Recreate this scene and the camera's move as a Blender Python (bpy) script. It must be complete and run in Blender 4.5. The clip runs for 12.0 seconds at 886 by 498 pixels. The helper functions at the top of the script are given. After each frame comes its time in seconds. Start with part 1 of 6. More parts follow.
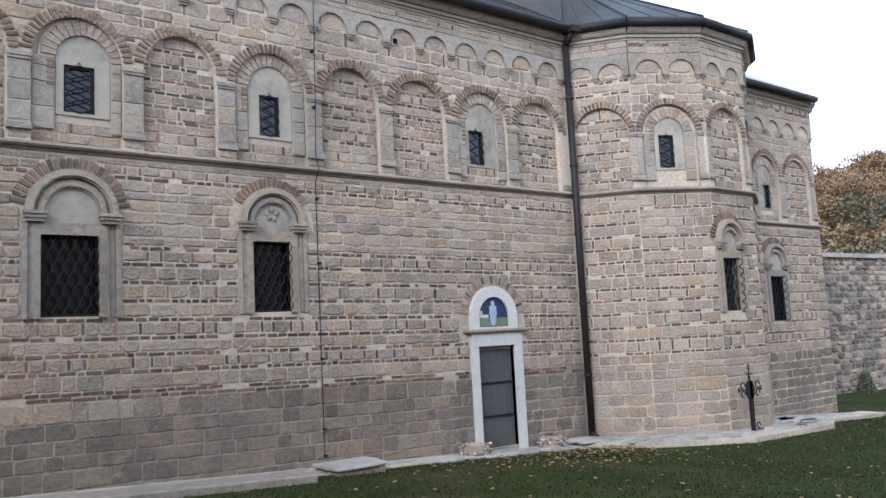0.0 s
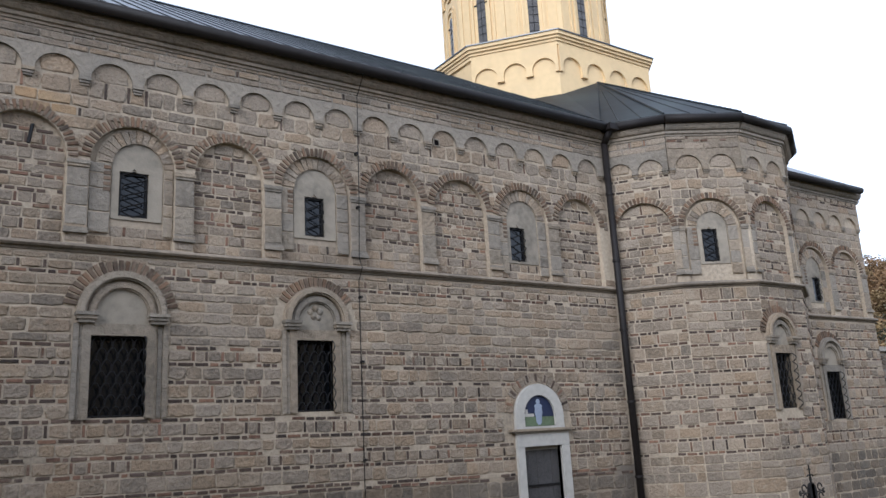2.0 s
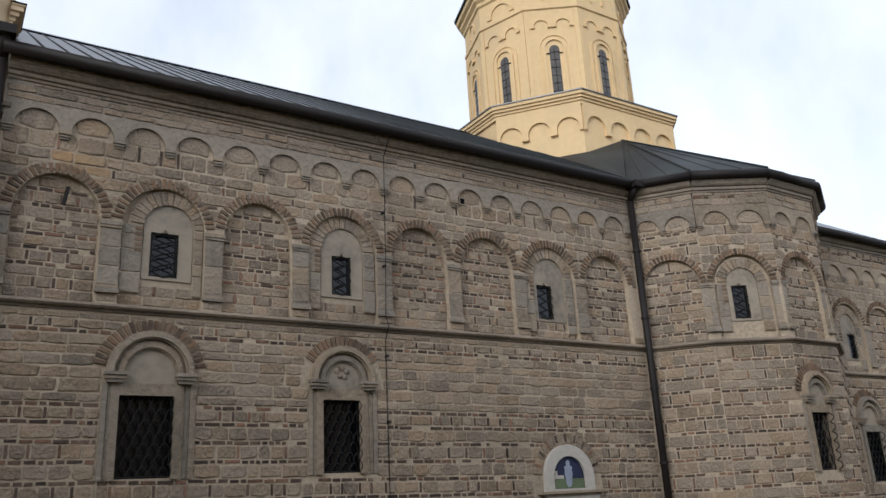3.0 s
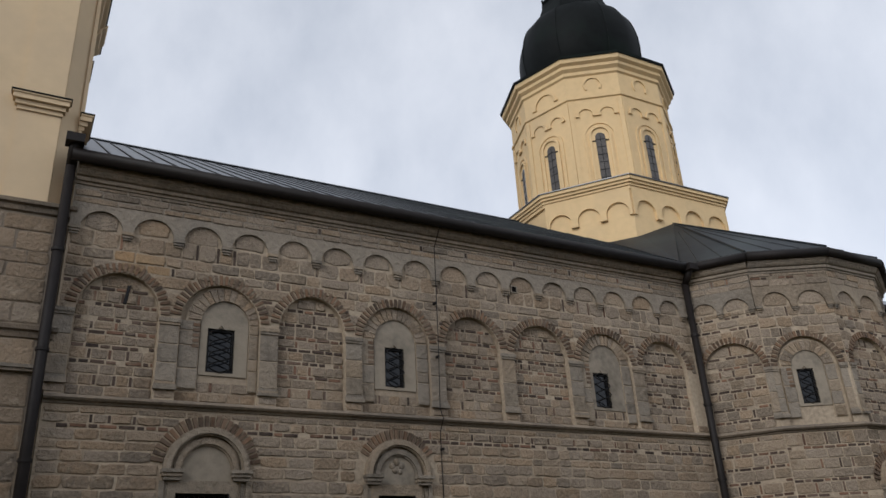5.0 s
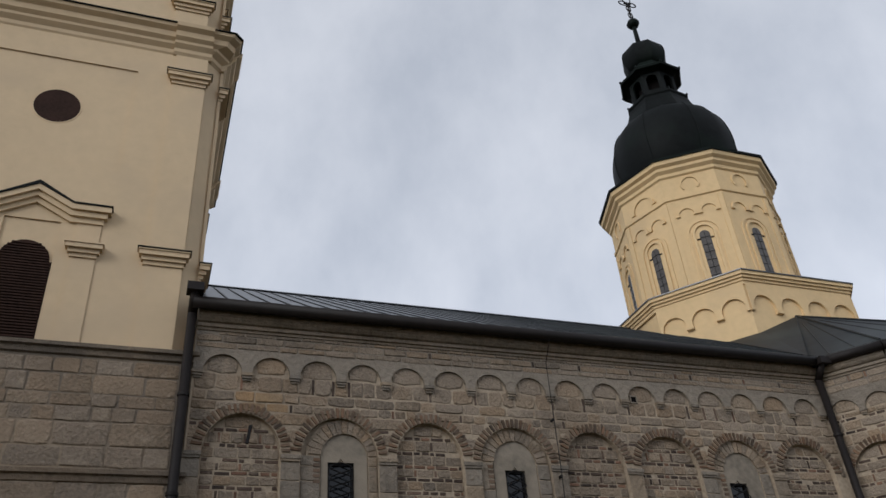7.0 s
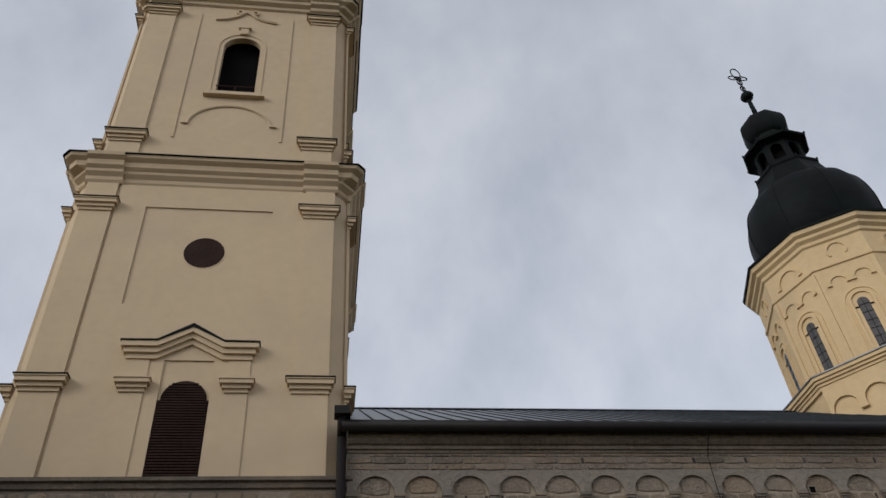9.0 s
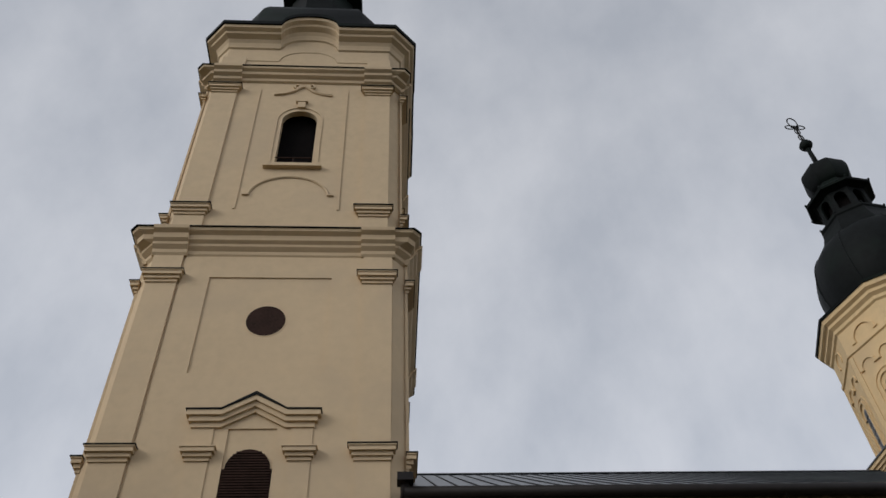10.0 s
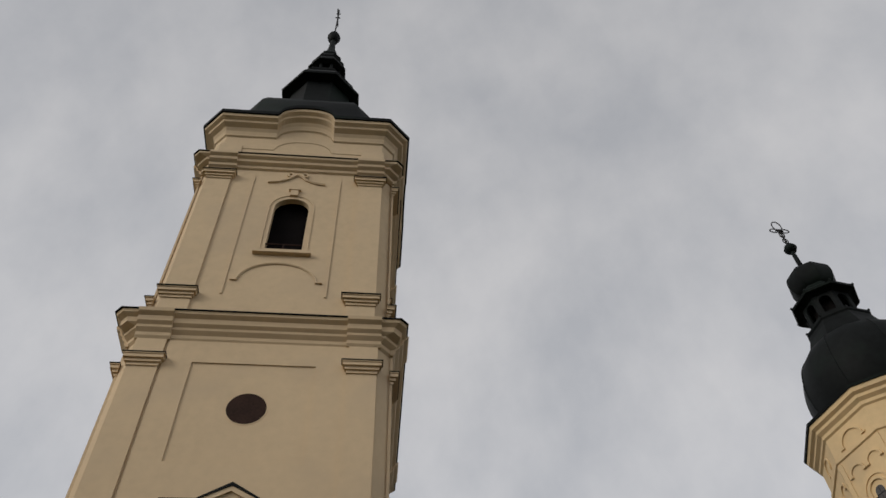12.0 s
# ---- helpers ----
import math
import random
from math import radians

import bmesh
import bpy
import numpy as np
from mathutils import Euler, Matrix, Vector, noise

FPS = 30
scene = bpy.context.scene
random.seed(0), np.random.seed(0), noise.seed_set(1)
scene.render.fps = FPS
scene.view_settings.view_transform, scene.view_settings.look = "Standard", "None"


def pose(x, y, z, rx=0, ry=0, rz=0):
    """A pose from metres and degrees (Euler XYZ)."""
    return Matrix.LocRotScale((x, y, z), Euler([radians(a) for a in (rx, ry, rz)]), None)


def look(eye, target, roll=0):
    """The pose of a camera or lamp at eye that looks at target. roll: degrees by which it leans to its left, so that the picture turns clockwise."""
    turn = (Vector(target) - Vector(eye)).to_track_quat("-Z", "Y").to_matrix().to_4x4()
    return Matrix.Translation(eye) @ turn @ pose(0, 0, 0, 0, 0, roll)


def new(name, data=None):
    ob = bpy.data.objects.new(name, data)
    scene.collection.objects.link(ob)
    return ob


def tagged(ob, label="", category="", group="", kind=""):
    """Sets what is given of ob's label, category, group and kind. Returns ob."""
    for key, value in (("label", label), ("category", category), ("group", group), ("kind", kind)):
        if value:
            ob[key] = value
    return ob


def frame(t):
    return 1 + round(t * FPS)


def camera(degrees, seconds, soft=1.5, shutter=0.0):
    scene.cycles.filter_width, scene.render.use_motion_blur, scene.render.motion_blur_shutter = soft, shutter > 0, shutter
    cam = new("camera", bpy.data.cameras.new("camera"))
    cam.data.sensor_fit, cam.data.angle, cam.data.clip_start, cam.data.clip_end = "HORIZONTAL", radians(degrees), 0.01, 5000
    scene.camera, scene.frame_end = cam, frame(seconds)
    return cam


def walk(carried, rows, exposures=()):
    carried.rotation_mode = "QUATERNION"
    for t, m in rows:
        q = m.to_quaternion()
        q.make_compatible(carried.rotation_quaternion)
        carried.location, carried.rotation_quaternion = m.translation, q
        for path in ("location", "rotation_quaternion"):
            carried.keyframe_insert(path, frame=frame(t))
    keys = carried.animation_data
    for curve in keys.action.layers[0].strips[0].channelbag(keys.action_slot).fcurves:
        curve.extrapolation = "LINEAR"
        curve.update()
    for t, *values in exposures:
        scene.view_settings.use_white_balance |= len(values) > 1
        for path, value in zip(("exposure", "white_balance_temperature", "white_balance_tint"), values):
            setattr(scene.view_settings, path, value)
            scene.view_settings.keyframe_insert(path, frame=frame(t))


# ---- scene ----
# Camera: it stands on the lawn and turns up and to the left.
cam = camera(57.96, 12.0)
EYE = (0.0, 0.0, 2.2)
ROWS = [  # seconds, yaw, pitch, roll
    (0, -37.32, 6.17, -2.92),
    (0.5, -37.14, 6.78, -2.97),
    (1, -36.62, 8.52, -3.03),
    (1.5, -35.72, 10.64, -3.09),
    (2, -34.61, 13.27, -3.15),
    (2.5, -33.66, 15.82, -3.13),
    (3, -32.89, 17.53, -3.06),
    (5, -29.33, 24.12, -3.37),
    (5.5, -28.32, 26.38, -3.93),
    (6, -26.33, 28.78, -4.50),
    (6.5, -23.88, 30.97, -4.71),
    (8.5, -13.76, 39.34, -5.23),
    (9, -10.55, 41.42, -5.00),
    (9.5, -7.15, 43.84, -4.18),
    (10, -5.33, 46.13, -3.24),
    (10.5, -4.95, 48.47, -2.94),
    (11, -5.29, 50.97, -2.93),
    (11.5, -5.58, 51.88, -2.87),
    (12, -7.19, 52.62, -2.84),
]


def aim(yaw, pitch, roll):
    return pose(*EYE, 0, 0, yaw) @ pose(0, 0, 0, 90 + pitch) @ pose(0, 0, 0, 0, 0, roll)


EXPOSURES = [(0, 1.1, 5130, 10), (1.0, 0.97, 5190, 10), (1.5, 0.76, 5260, 10), (2.5, 0.17, 5600, 10), (3.2, -0.04, 5950, 9), (5.0, -0.42, 6030, 10), (6.5, -0.55, 6000, 10), (9.0, -0.71, 6020, 10), (12.0, -0.82, 6570, 10)]
walk(cam, [(t, aim(yaw, pitch, roll)) for t, yaw, pitch, roll in ROWS], EXPOSURES)

# ---- sky and sun: bright overcast ----
world = bpy.data.worlds.new("sky")
scene.world = world
world.use_nodes = True
wn, wl = world.node_tree.nodes, world.node_tree.links
wn.clear()
w_out, w_bg = wn.new("ShaderNodeOutputWorld"), wn.new("ShaderNodeBackground")
w_sky, w_map = wn.new("ShaderNodeTexSky"), wn.new("ShaderNodeMapping")
w_sky.sky_type, w_sky.sun_disc = "NISHITA", False
w_sky.sun_elevation, w_sky.sun_rotation = radians(27), radians(239)
w_co, w_noise, w_ramp, w_mix, w_gain = (wn.new(k) for k in ("ShaderNodeTexCoord", "ShaderNodeTexNoise", "ShaderNodeValToRGB", "ShaderNodeMix", "ShaderNodeMix"))
w_map.inputs["Scale"].default_value = (2.7, 2.7, 1.15)
w_map.inputs["Rotation"].default_value = (0.12, 0.08, 0.5)
w_noise.inputs["Scale"].default_value, w_noise.inputs["Detail"].default_value, w_noise.inputs["Roughness"].default_value = 2.1, 6, 0.55
w_ramp.color_ramp.elements[0].position, w_ramp.color_ramp.elements[0].color = 0.34, (0.9, 0.925, 0.985, 1)
w_ramp.color_ramp.elements[1].position, w_ramp.color_ramp.elements[1].color = 0.68, (1.2, 1.2, 1.23, 1)
w_gain.data_type = w_mix.data_type = "RGBA"
w_gain.blend_type = "MULTIPLY"
w_gain.inputs["Factor"].default_value = 1.0
w_gain.inputs["B"].default_value = (0.15, 0.15, 0.15, 1)
w_mix.inputs["Factor"].default_value = 0.9
wl.new(w_co.outputs["Generated"], w_map.inputs["Vector"])
wl.new(w_map.outputs["Vector"], w_noise.inputs["Vector"])
wl.new(w_noise.outputs["Fac"], w_ramp.inputs["Fac"])
wl.new(w_sky.outputs["Color"], w_gain.inputs["A"])
wl.new(w_gain.outputs["Result"], w_mix.inputs["A"])
wl.new(w_ramp.outputs["Color"], w_mix.inputs["B"])
w_sep, w_fall, w_dim = wn.new("ShaderNodeSeparateXYZ"), wn.new("ShaderNodeMapRange"), wn.new("ShaderNodeMix")
w_fall.inputs["To Min"].default_value, w_fall.inputs["To Max"].default_value = 1.2, 0.76
w_dim.data_type, w_dim.blend_type = "RGBA", "MULTIPLY"
w_dim.inputs["Factor"].default_value = 1.0
wl.new(w_co.outputs["Generated"], w_sep.inputs[0])
wl.new(w_sep.outputs["Z"], w_fall.inputs["Value"])
wl.new(w_mix.outputs["Result"], w_dim.inputs["A"])
wl.new(w_fall.outputs["Result"], w_dim.inputs["B"])
wl.new(w_dim.outputs["Result"], w_bg.inputs["Color"])
wl.new(w_bg.outputs["Background"], w_out.inputs["Surface"])
w_bg.inputs["Strength"].default_value = 1.0
sun = new("sun", bpy.data.lights.new("sun", "SUN"))
sun.data.energy, sun.data.angle, sun.data.color = 2.15, radians(30), (1.0, 0.95, 0.88)
sun.matrix_world = look((-22, -13, 13), (0, 0, 0))


# ---- materials ----
def mat(name, base, rough=0.85, *more, gloss=0.5, **named):
    m = surface(name, base, rough, *more, **named)
    m.node_tree.nodes["Principled BSDF"].inputs["Specular IOR Level"].default_value = gloss
    return m


def surface(name, base, rough=0.85, vary=0.12, grain=14.0, patch=0.9, bump=0.3, metal=0.0, tint=(0.0, 0.0, 0.0), pieces=0.0, stain=None, stain_at=0.62, palette=(), deep=0.012, smear=None, smear_at=0.56):
    """A surface with fine grain, broad patches, relief and, for pieces, a shade of its own for each."""
    m = bpy.data.materials.new(name)
    m.use_nodes = True
    n, l = m.node_tree.nodes, m.node_tree.links
    b = n["Principled BSDF"]
    b.inputs["Roughness"].default_value, b.inputs["Metallic"].default_value = rough, metal
    geo = n.new("ShaderNodeNewGeometry")
    fine, broad = n.new("ShaderNodeTexNoise"), n.new("ShaderNodeTexNoise")
    fine.inputs["Scale"].default_value, fine.inputs["Detail"].default_value = grain, 5
    broad.inputs["Scale"].default_value, broad.inputs["Detail"].default_value = patch, 4
    for k in (fine, broad):
        l.new(geo.outputs["Position"], k.inputs["Vector"])
    dark = [max(0.0, c * (1 - vary * 2)) for c in base]
    light = [min(1.0, c * (1 + vary * 1.6)) for c in base]
    mid = [min(1.0, max(0.0, c + d)) for c, d in zip(base, tint)]
    r = n.new("ShaderNodeValToRGB")
    r.color_ramp.elements[0].position, r.color_ramp.elements[0].color = 0.28, (*dark, 1)
    r.color_ramp.elements[1].position, r.color_ramp.elements[1].color = 0.74, (*light, 1)
    e = r.color_ramp.elements.new(0.5)
    e.color = (*mid, 1)
    add = n.new("ShaderNodeMath")
    add.operation = "MULTIPLY_ADD"
    add.inputs[1].default_value = 0.5
    half = n.new("ShaderNodeMath")
    half.operation = "MULTIPLY"
    half.inputs[1].default_value = 0.5
    l.new(broad.outputs["Fac"], half.inputs[0])
    l.new(fine.outputs["Fac"], add.inputs[0])
    l.new(half.outputs[0], add.inputs[2])
    last = add.outputs[0]
    if pieces:
        info = n.new("ShaderNodeObjectInfo")
        both, sub, scl, s2 = (n.new("ShaderNodeMath") for _ in range(4))
        both.operation, sub.operation, scl.operation, s2.operation = "ADD", "FRACT", "MULTIPLY_ADD", "SUBTRACT"
        l.new(info.outputs["Random"], both.inputs[0])
        l.new(geo.outputs["Random Per Island"], both.inputs[1])
        l.new(both.outputs[0], sub.inputs[0])
        l.new(sub.outputs[0], s2.inputs[0])
        shade = sub.outputs[0]
        s2.inputs[1].default_value = 0.5
        l.new(s2.outputs[0], scl.inputs[0])
        scl.inputs[1].default_value = pieces
        l.new(last, scl.inputs[2])
        last = scl.outputs[0]
    l.new(last, r.inputs["Fac"])
    colour = r.outputs["Color"]
    if palette:
        hue, again, spin, tone = n.new("ShaderNodeValToRGB"), n.new("ShaderNodeMath"), n.new("ShaderNodeMath"), n.new("ShaderNodeMix")
        again.operation, spin.operation, tone.data_type, tone.blend_type = "MULTIPLY", "FRACT", "RGBA", "MULTIPLY"
        again.inputs[1].default_value = 7.31
        l.new(shade, again.inputs[0])
        l.new(again.outputs[0], spin.inputs[0])
        l.new(spin.outputs[0], hue.inputs["Fac"])
        hue.color_ramp.interpolation = "CONSTANT"
        for k, c in enumerate(palette):
            e = hue.color_ramp.elements[0] if k == 0 else hue.color_ramp.elements[1] if k == 1 else hue.color_ramp.elements.new(0.5)
            e.position, e.color = k / len(palette), (*c, 1)
        tone.inputs["Factor"].default_value = 1.0
        l.new(colour, tone.inputs["A"])
        l.new(hue.outputs["Color"], tone.inputs["B"])
        colour = tone.outputs["Result"]
    if stain:
        big = n.new("ShaderNodeTexNoise")
        big.inputs["Scale"].default_value, big.inputs["Detail"].default_value = 0.55, 7
        l.new(geo.outputs["Position"], big.inputs["Vector"])
        cut = n.new("ShaderNodeMapRange")
        cut.inputs["From Min"].default_value, cut.inputs["From Max"].default_value = stain_at - 0.08, stain_at + 0.1
        cut.inputs["To Max"].default_value = 0.75
        mx = n.new("ShaderNodeMix")
        mx.data_type = "RGBA"
        l.new(big.outputs["Fac"], cut.inputs["Value"])
        l.new(cut.outputs["Result"], mx.inputs["Factor"])
        l.new(colour, mx.inputs["A"])
        mx.inputs["B"].default_value = (*stain, 1)
        colour = mx.outputs["Result"]
    if smear:
        lime, span, over = n.new("ShaderNodeTexNoise"), n.new("ShaderNodeMapRange"), n.new("ShaderNodeMix")
        lime.inputs["Scale"].default_value, lime.inputs["Detail"].default_value, lime.inputs["Roughness"].default_value = 4.2, 7, 0.68
        span.inputs["From Min"].default_value, span.inputs["From Max"].default_value, span.inputs["To Max"].default_value = smear_at - 0.05, smear_at + 0.07, 0.8
        over.data_type = "RGBA"
        l.new(geo.outputs["Position"], lime.inputs["Vector"])
        l.new(lime.outputs["Fac"], span.inputs["Value"])
        l.new(span.outputs["Result"], over.inputs["Factor"])
        l.new(colour, over.inputs["A"])
        over.inputs["B"].default_value = (*smear, 1)
        colour = over.outputs["Result"]
    l.new(colour, b.inputs["Base Color"])
    if bump:
        bp = n.new("ShaderNodeBump")
        bp.inputs["Strength"].default_value, bp.inputs["Distance"].default_value = bump, deep
        tiny, both_h = n.new("ShaderNodeTexNoise"), n.new("ShaderNodeMath")
        tiny.inputs["Scale"].default_value, tiny.inputs["Detail"].default_value = grain * 4.5, 3
        l.new(geo.outputs["Position"], tiny.inputs["Vector"])
        both_h.operation = "MULTIPLY_ADD"
        both_h.inputs[1].default_value = 0.35
        l.new(tiny.outputs["Fac"], both_h.inputs[0])
        l.new(fine.outputs["Fac"], both_h.inputs[2])
        l.new(both_h.outputs[0], bp.inputs["Height"])
        l.new(bp.outputs["Normal"], b.inputs["Normal"])
    return m


STONE_TINTS = dict(palette=((1.0, 1.0, 1.0), (0.93, 0.96, 1.02), (1.04, 1.01, 0.98), (1.0, 0.98, 0.97), (1.03, 0.98, 0.92), (0.88, 0.92, 0.99), (1.07, 1.06, 1.05), (0.85, 0.81, 0.78), (1.02, 0.96, 0.92), (0.97, 0.98, 1.0), (1.05, 1.02, 0.98)), deep=0.03)
STONE = mat("sandstone", (0.262, 0.205, 0.145), 0.92, 0.2, 20, 0.9, 1.0, tint=(0.008, 0.0, -0.004), pieces=0.24, stain=(0.2, 0.152, 0.105), stain_at=0.64, smear=(0.325, 0.263, 0.192), smear_at=0.59, **STONE_TINTS)
RUST_STONE = mat("rust_stained_stone", (0.30, 0.185, 0.085), 0.92, 0.3, 9, 2.5, 1.0, pieces=0.3, stain=(0.26, 0.205, 0.145), stain_at=0.55, **STONE_TINTS)
FOOT_STONE = mat("brown_base_stone", (0.165, 0.127, 0.088), 0.92, 0.26, 14, 0.8, 1.0, pieces=0.26, stain=(0.10, 0.085, 0.068), stain_at=0.58, smear=(0.2, 0.157, 0.112), smear_at=0.59, **STONE_TINTS)
GREY = mat("grey_limestone", (0.252, 0.205, 0.15), 0.92, 0.2, 12, 1.1, 1.0, pieces=0.24, stain=(0.17, 0.15, 0.125), stain_at=0.62, **STONE_TINTS)
SLAB = mat("blue_grey_slab", (0.238, 0.203, 0.157), 0.9, 0.22, 9, 2.2, 0.7, stain=(0.31, 0.262, 0.2), stain_at=0.55)
MORTAR = mat("lime_mortar", (0.372, 0.302, 0.22), 0.95, 0.24, 16, 1.1, 0.9, stain=(0.215, 0.17, 0.124), stain_at=0.59)
OLD_MORTAR = mat("grey_old_mortar", (0.275, 0.218, 0.155), 0.95, 0.22, 16, 0.9, 0.9, stain=(0.13, 0.11, 0.09), stain_at=0.56)
BRICK = mat("old_brick", (0.118, 0.077, 0.055), 0.92, 0.28, 18, 1.3, 0.6, pieces=0.4, palette=((1.0, 1.0, 1.0), (0.8, 0.83, 0.85), (1.25, 1.05, 0.95), (0.55, 0.57, 0.6), (1.1, 1.0, 0.92), (1.4, 1.2, 1.05), (0.9, 0.95, 0.95)), smear=(0.27, 0.216, 0.157), smear_at=0.64)
ARCH_BRICK = mat("weathered_arch_brick", (0.13, 0.087, 0.057), 0.92, 0.26, 18, 1.3, 0.6, pieces=0.35, palette=((1.0, 1.0, 1.0), (0.86, 0.89, 0.92), (1.12, 1.0, 0.9), (1.15, 1.14, 1.12), (1.2, 1.03, 0.9)), smear=(0.27, 0.215, 0.155), smear_at=0.63)
STRING = mat("brown_moulding_stone", (0.215, 0.172, 0.127), 0.92, 0.24, 12, 0.9, 0.8, stain=(0.12, 0.1, 0.08), stain_at=0.56)
PLASTER = mat("cream_plaster", (0.595, 0.455, 0.287), 0.9, 0.05, 5, 0.35, 0.1, stain=(0.525, 0.407, 0.27), stain_at=0.6)
YELLOW = mat("yellow_plaster", (0.695, 0.508, 0.275), 0.9, 0.05, 6, 0.5, 0.12, stain=(0.56, 0.42, 0.25), stain_at=0.64)
ROOF = mat("dark_sheet_metal", (0.04, 0.045, 0.055), 0.36, 0.2, 3, 0.5, 0.03, gloss=0.9)
COPPER = mat("dark_copper_sheet", (0.006, 0.0075, 0.0075), 0.62, 0.3, 5, 1.0, 0.15, stain=(0.009, 0.016, 0.012), stain_at=0.6, gloss=0.09)
APSE_ROOF = mat("dull_dark_sheet_metal", (0.013, 0.016, 0.018), 0.55, 0.3, 3, 0.8, 0.08, stain=(0.035, 0.043, 0.042), stain_at=0.6, gloss=0.26)
PIPE = mat("brown_painted_metal", (0.013, 0.010, 0.009), 0.6, 0.2, 8, 1.0, 0.1, gloss=0.25)
IRON = mat("wrought_iron", (0.010, 0.009, 0.009), 0.6, 0.2, 20, 2.0, 0.2, gloss=0.25)
DARKWOOD = mat("weathered_dark_wood", (0.055, 0.05, 0.048), 0.75, 0.3, 30, 2.0, 0.4)
LOUVRE = mat("brown_louvre_wood", (0.036, 0.019, 0.014), 0.85, 0.25, 20, 2.0, 0.3, gloss=0.15)
# Near-black colour that stands in for the shade inside openings.
SHADE_FILL = mat("opening_shade_fill", (0.006, 0.005, 0.005), 0.9, 0.25, 20, 2.0, 0.3, gloss=0.05)
WHITE = mat("white_limestone", (0.43, 0.40, 0.355), 0.8, 0.1, 10, 1.0, 0.2)
PAVING = mat("pale_paving", (0.28, 0.25, 0.21), 0.85, 0.2, 8, 0.9, 0.8, pieces=0.3, stain=(0.18, 0.16, 0.13), stain_at=0.6)
GRASS = mat("lawn", (0.028, 0.033, 0.010), 0.97, 0.32, 9, 0.45, 0.8, stain=(0.06, 0.046, 0.022), stain_at=0.6, gloss=0.05)
BLADE = mat("grass_blade", (0.026, 0.032, 0.010), 0.95, 0.25, 3, 0.6, 0.0, pieces=0.3, stain=(0.065, 0.052, 0.025), stain_at=0.61, gloss=0.03)
LEAFFALL = mat("fallen_leaf", (0.19, 0.125, 0.065), 0.9, 0.3, 5, 1.0, 0.0, pieces=0.9, gloss=0.1)
RUBBLE = mat("rubble_stone", (0.2, 0.152, 0.107), 0.95, 0.3, 6, 0.5, 0.8, pieces=0.6, stain=(0.062, 0.053, 0.046), stain_at=0.57)
GLASS = mat("window_glass", (0.006, 0.007, 0.009), 0.12, 0.1, 2, 0.5, 0.0, gloss=0.36)
LEADED = mat("leaded_glass", (0.075, 0.066, 0.058), 0.22, 0.3, 14, 3.0, 0.4, gloss=0.5)
BLUE = mat("dark_blue_mosaic", (0.01, 0.016, 0.05), 0.6, 0.2, 30, 3, 0.1)


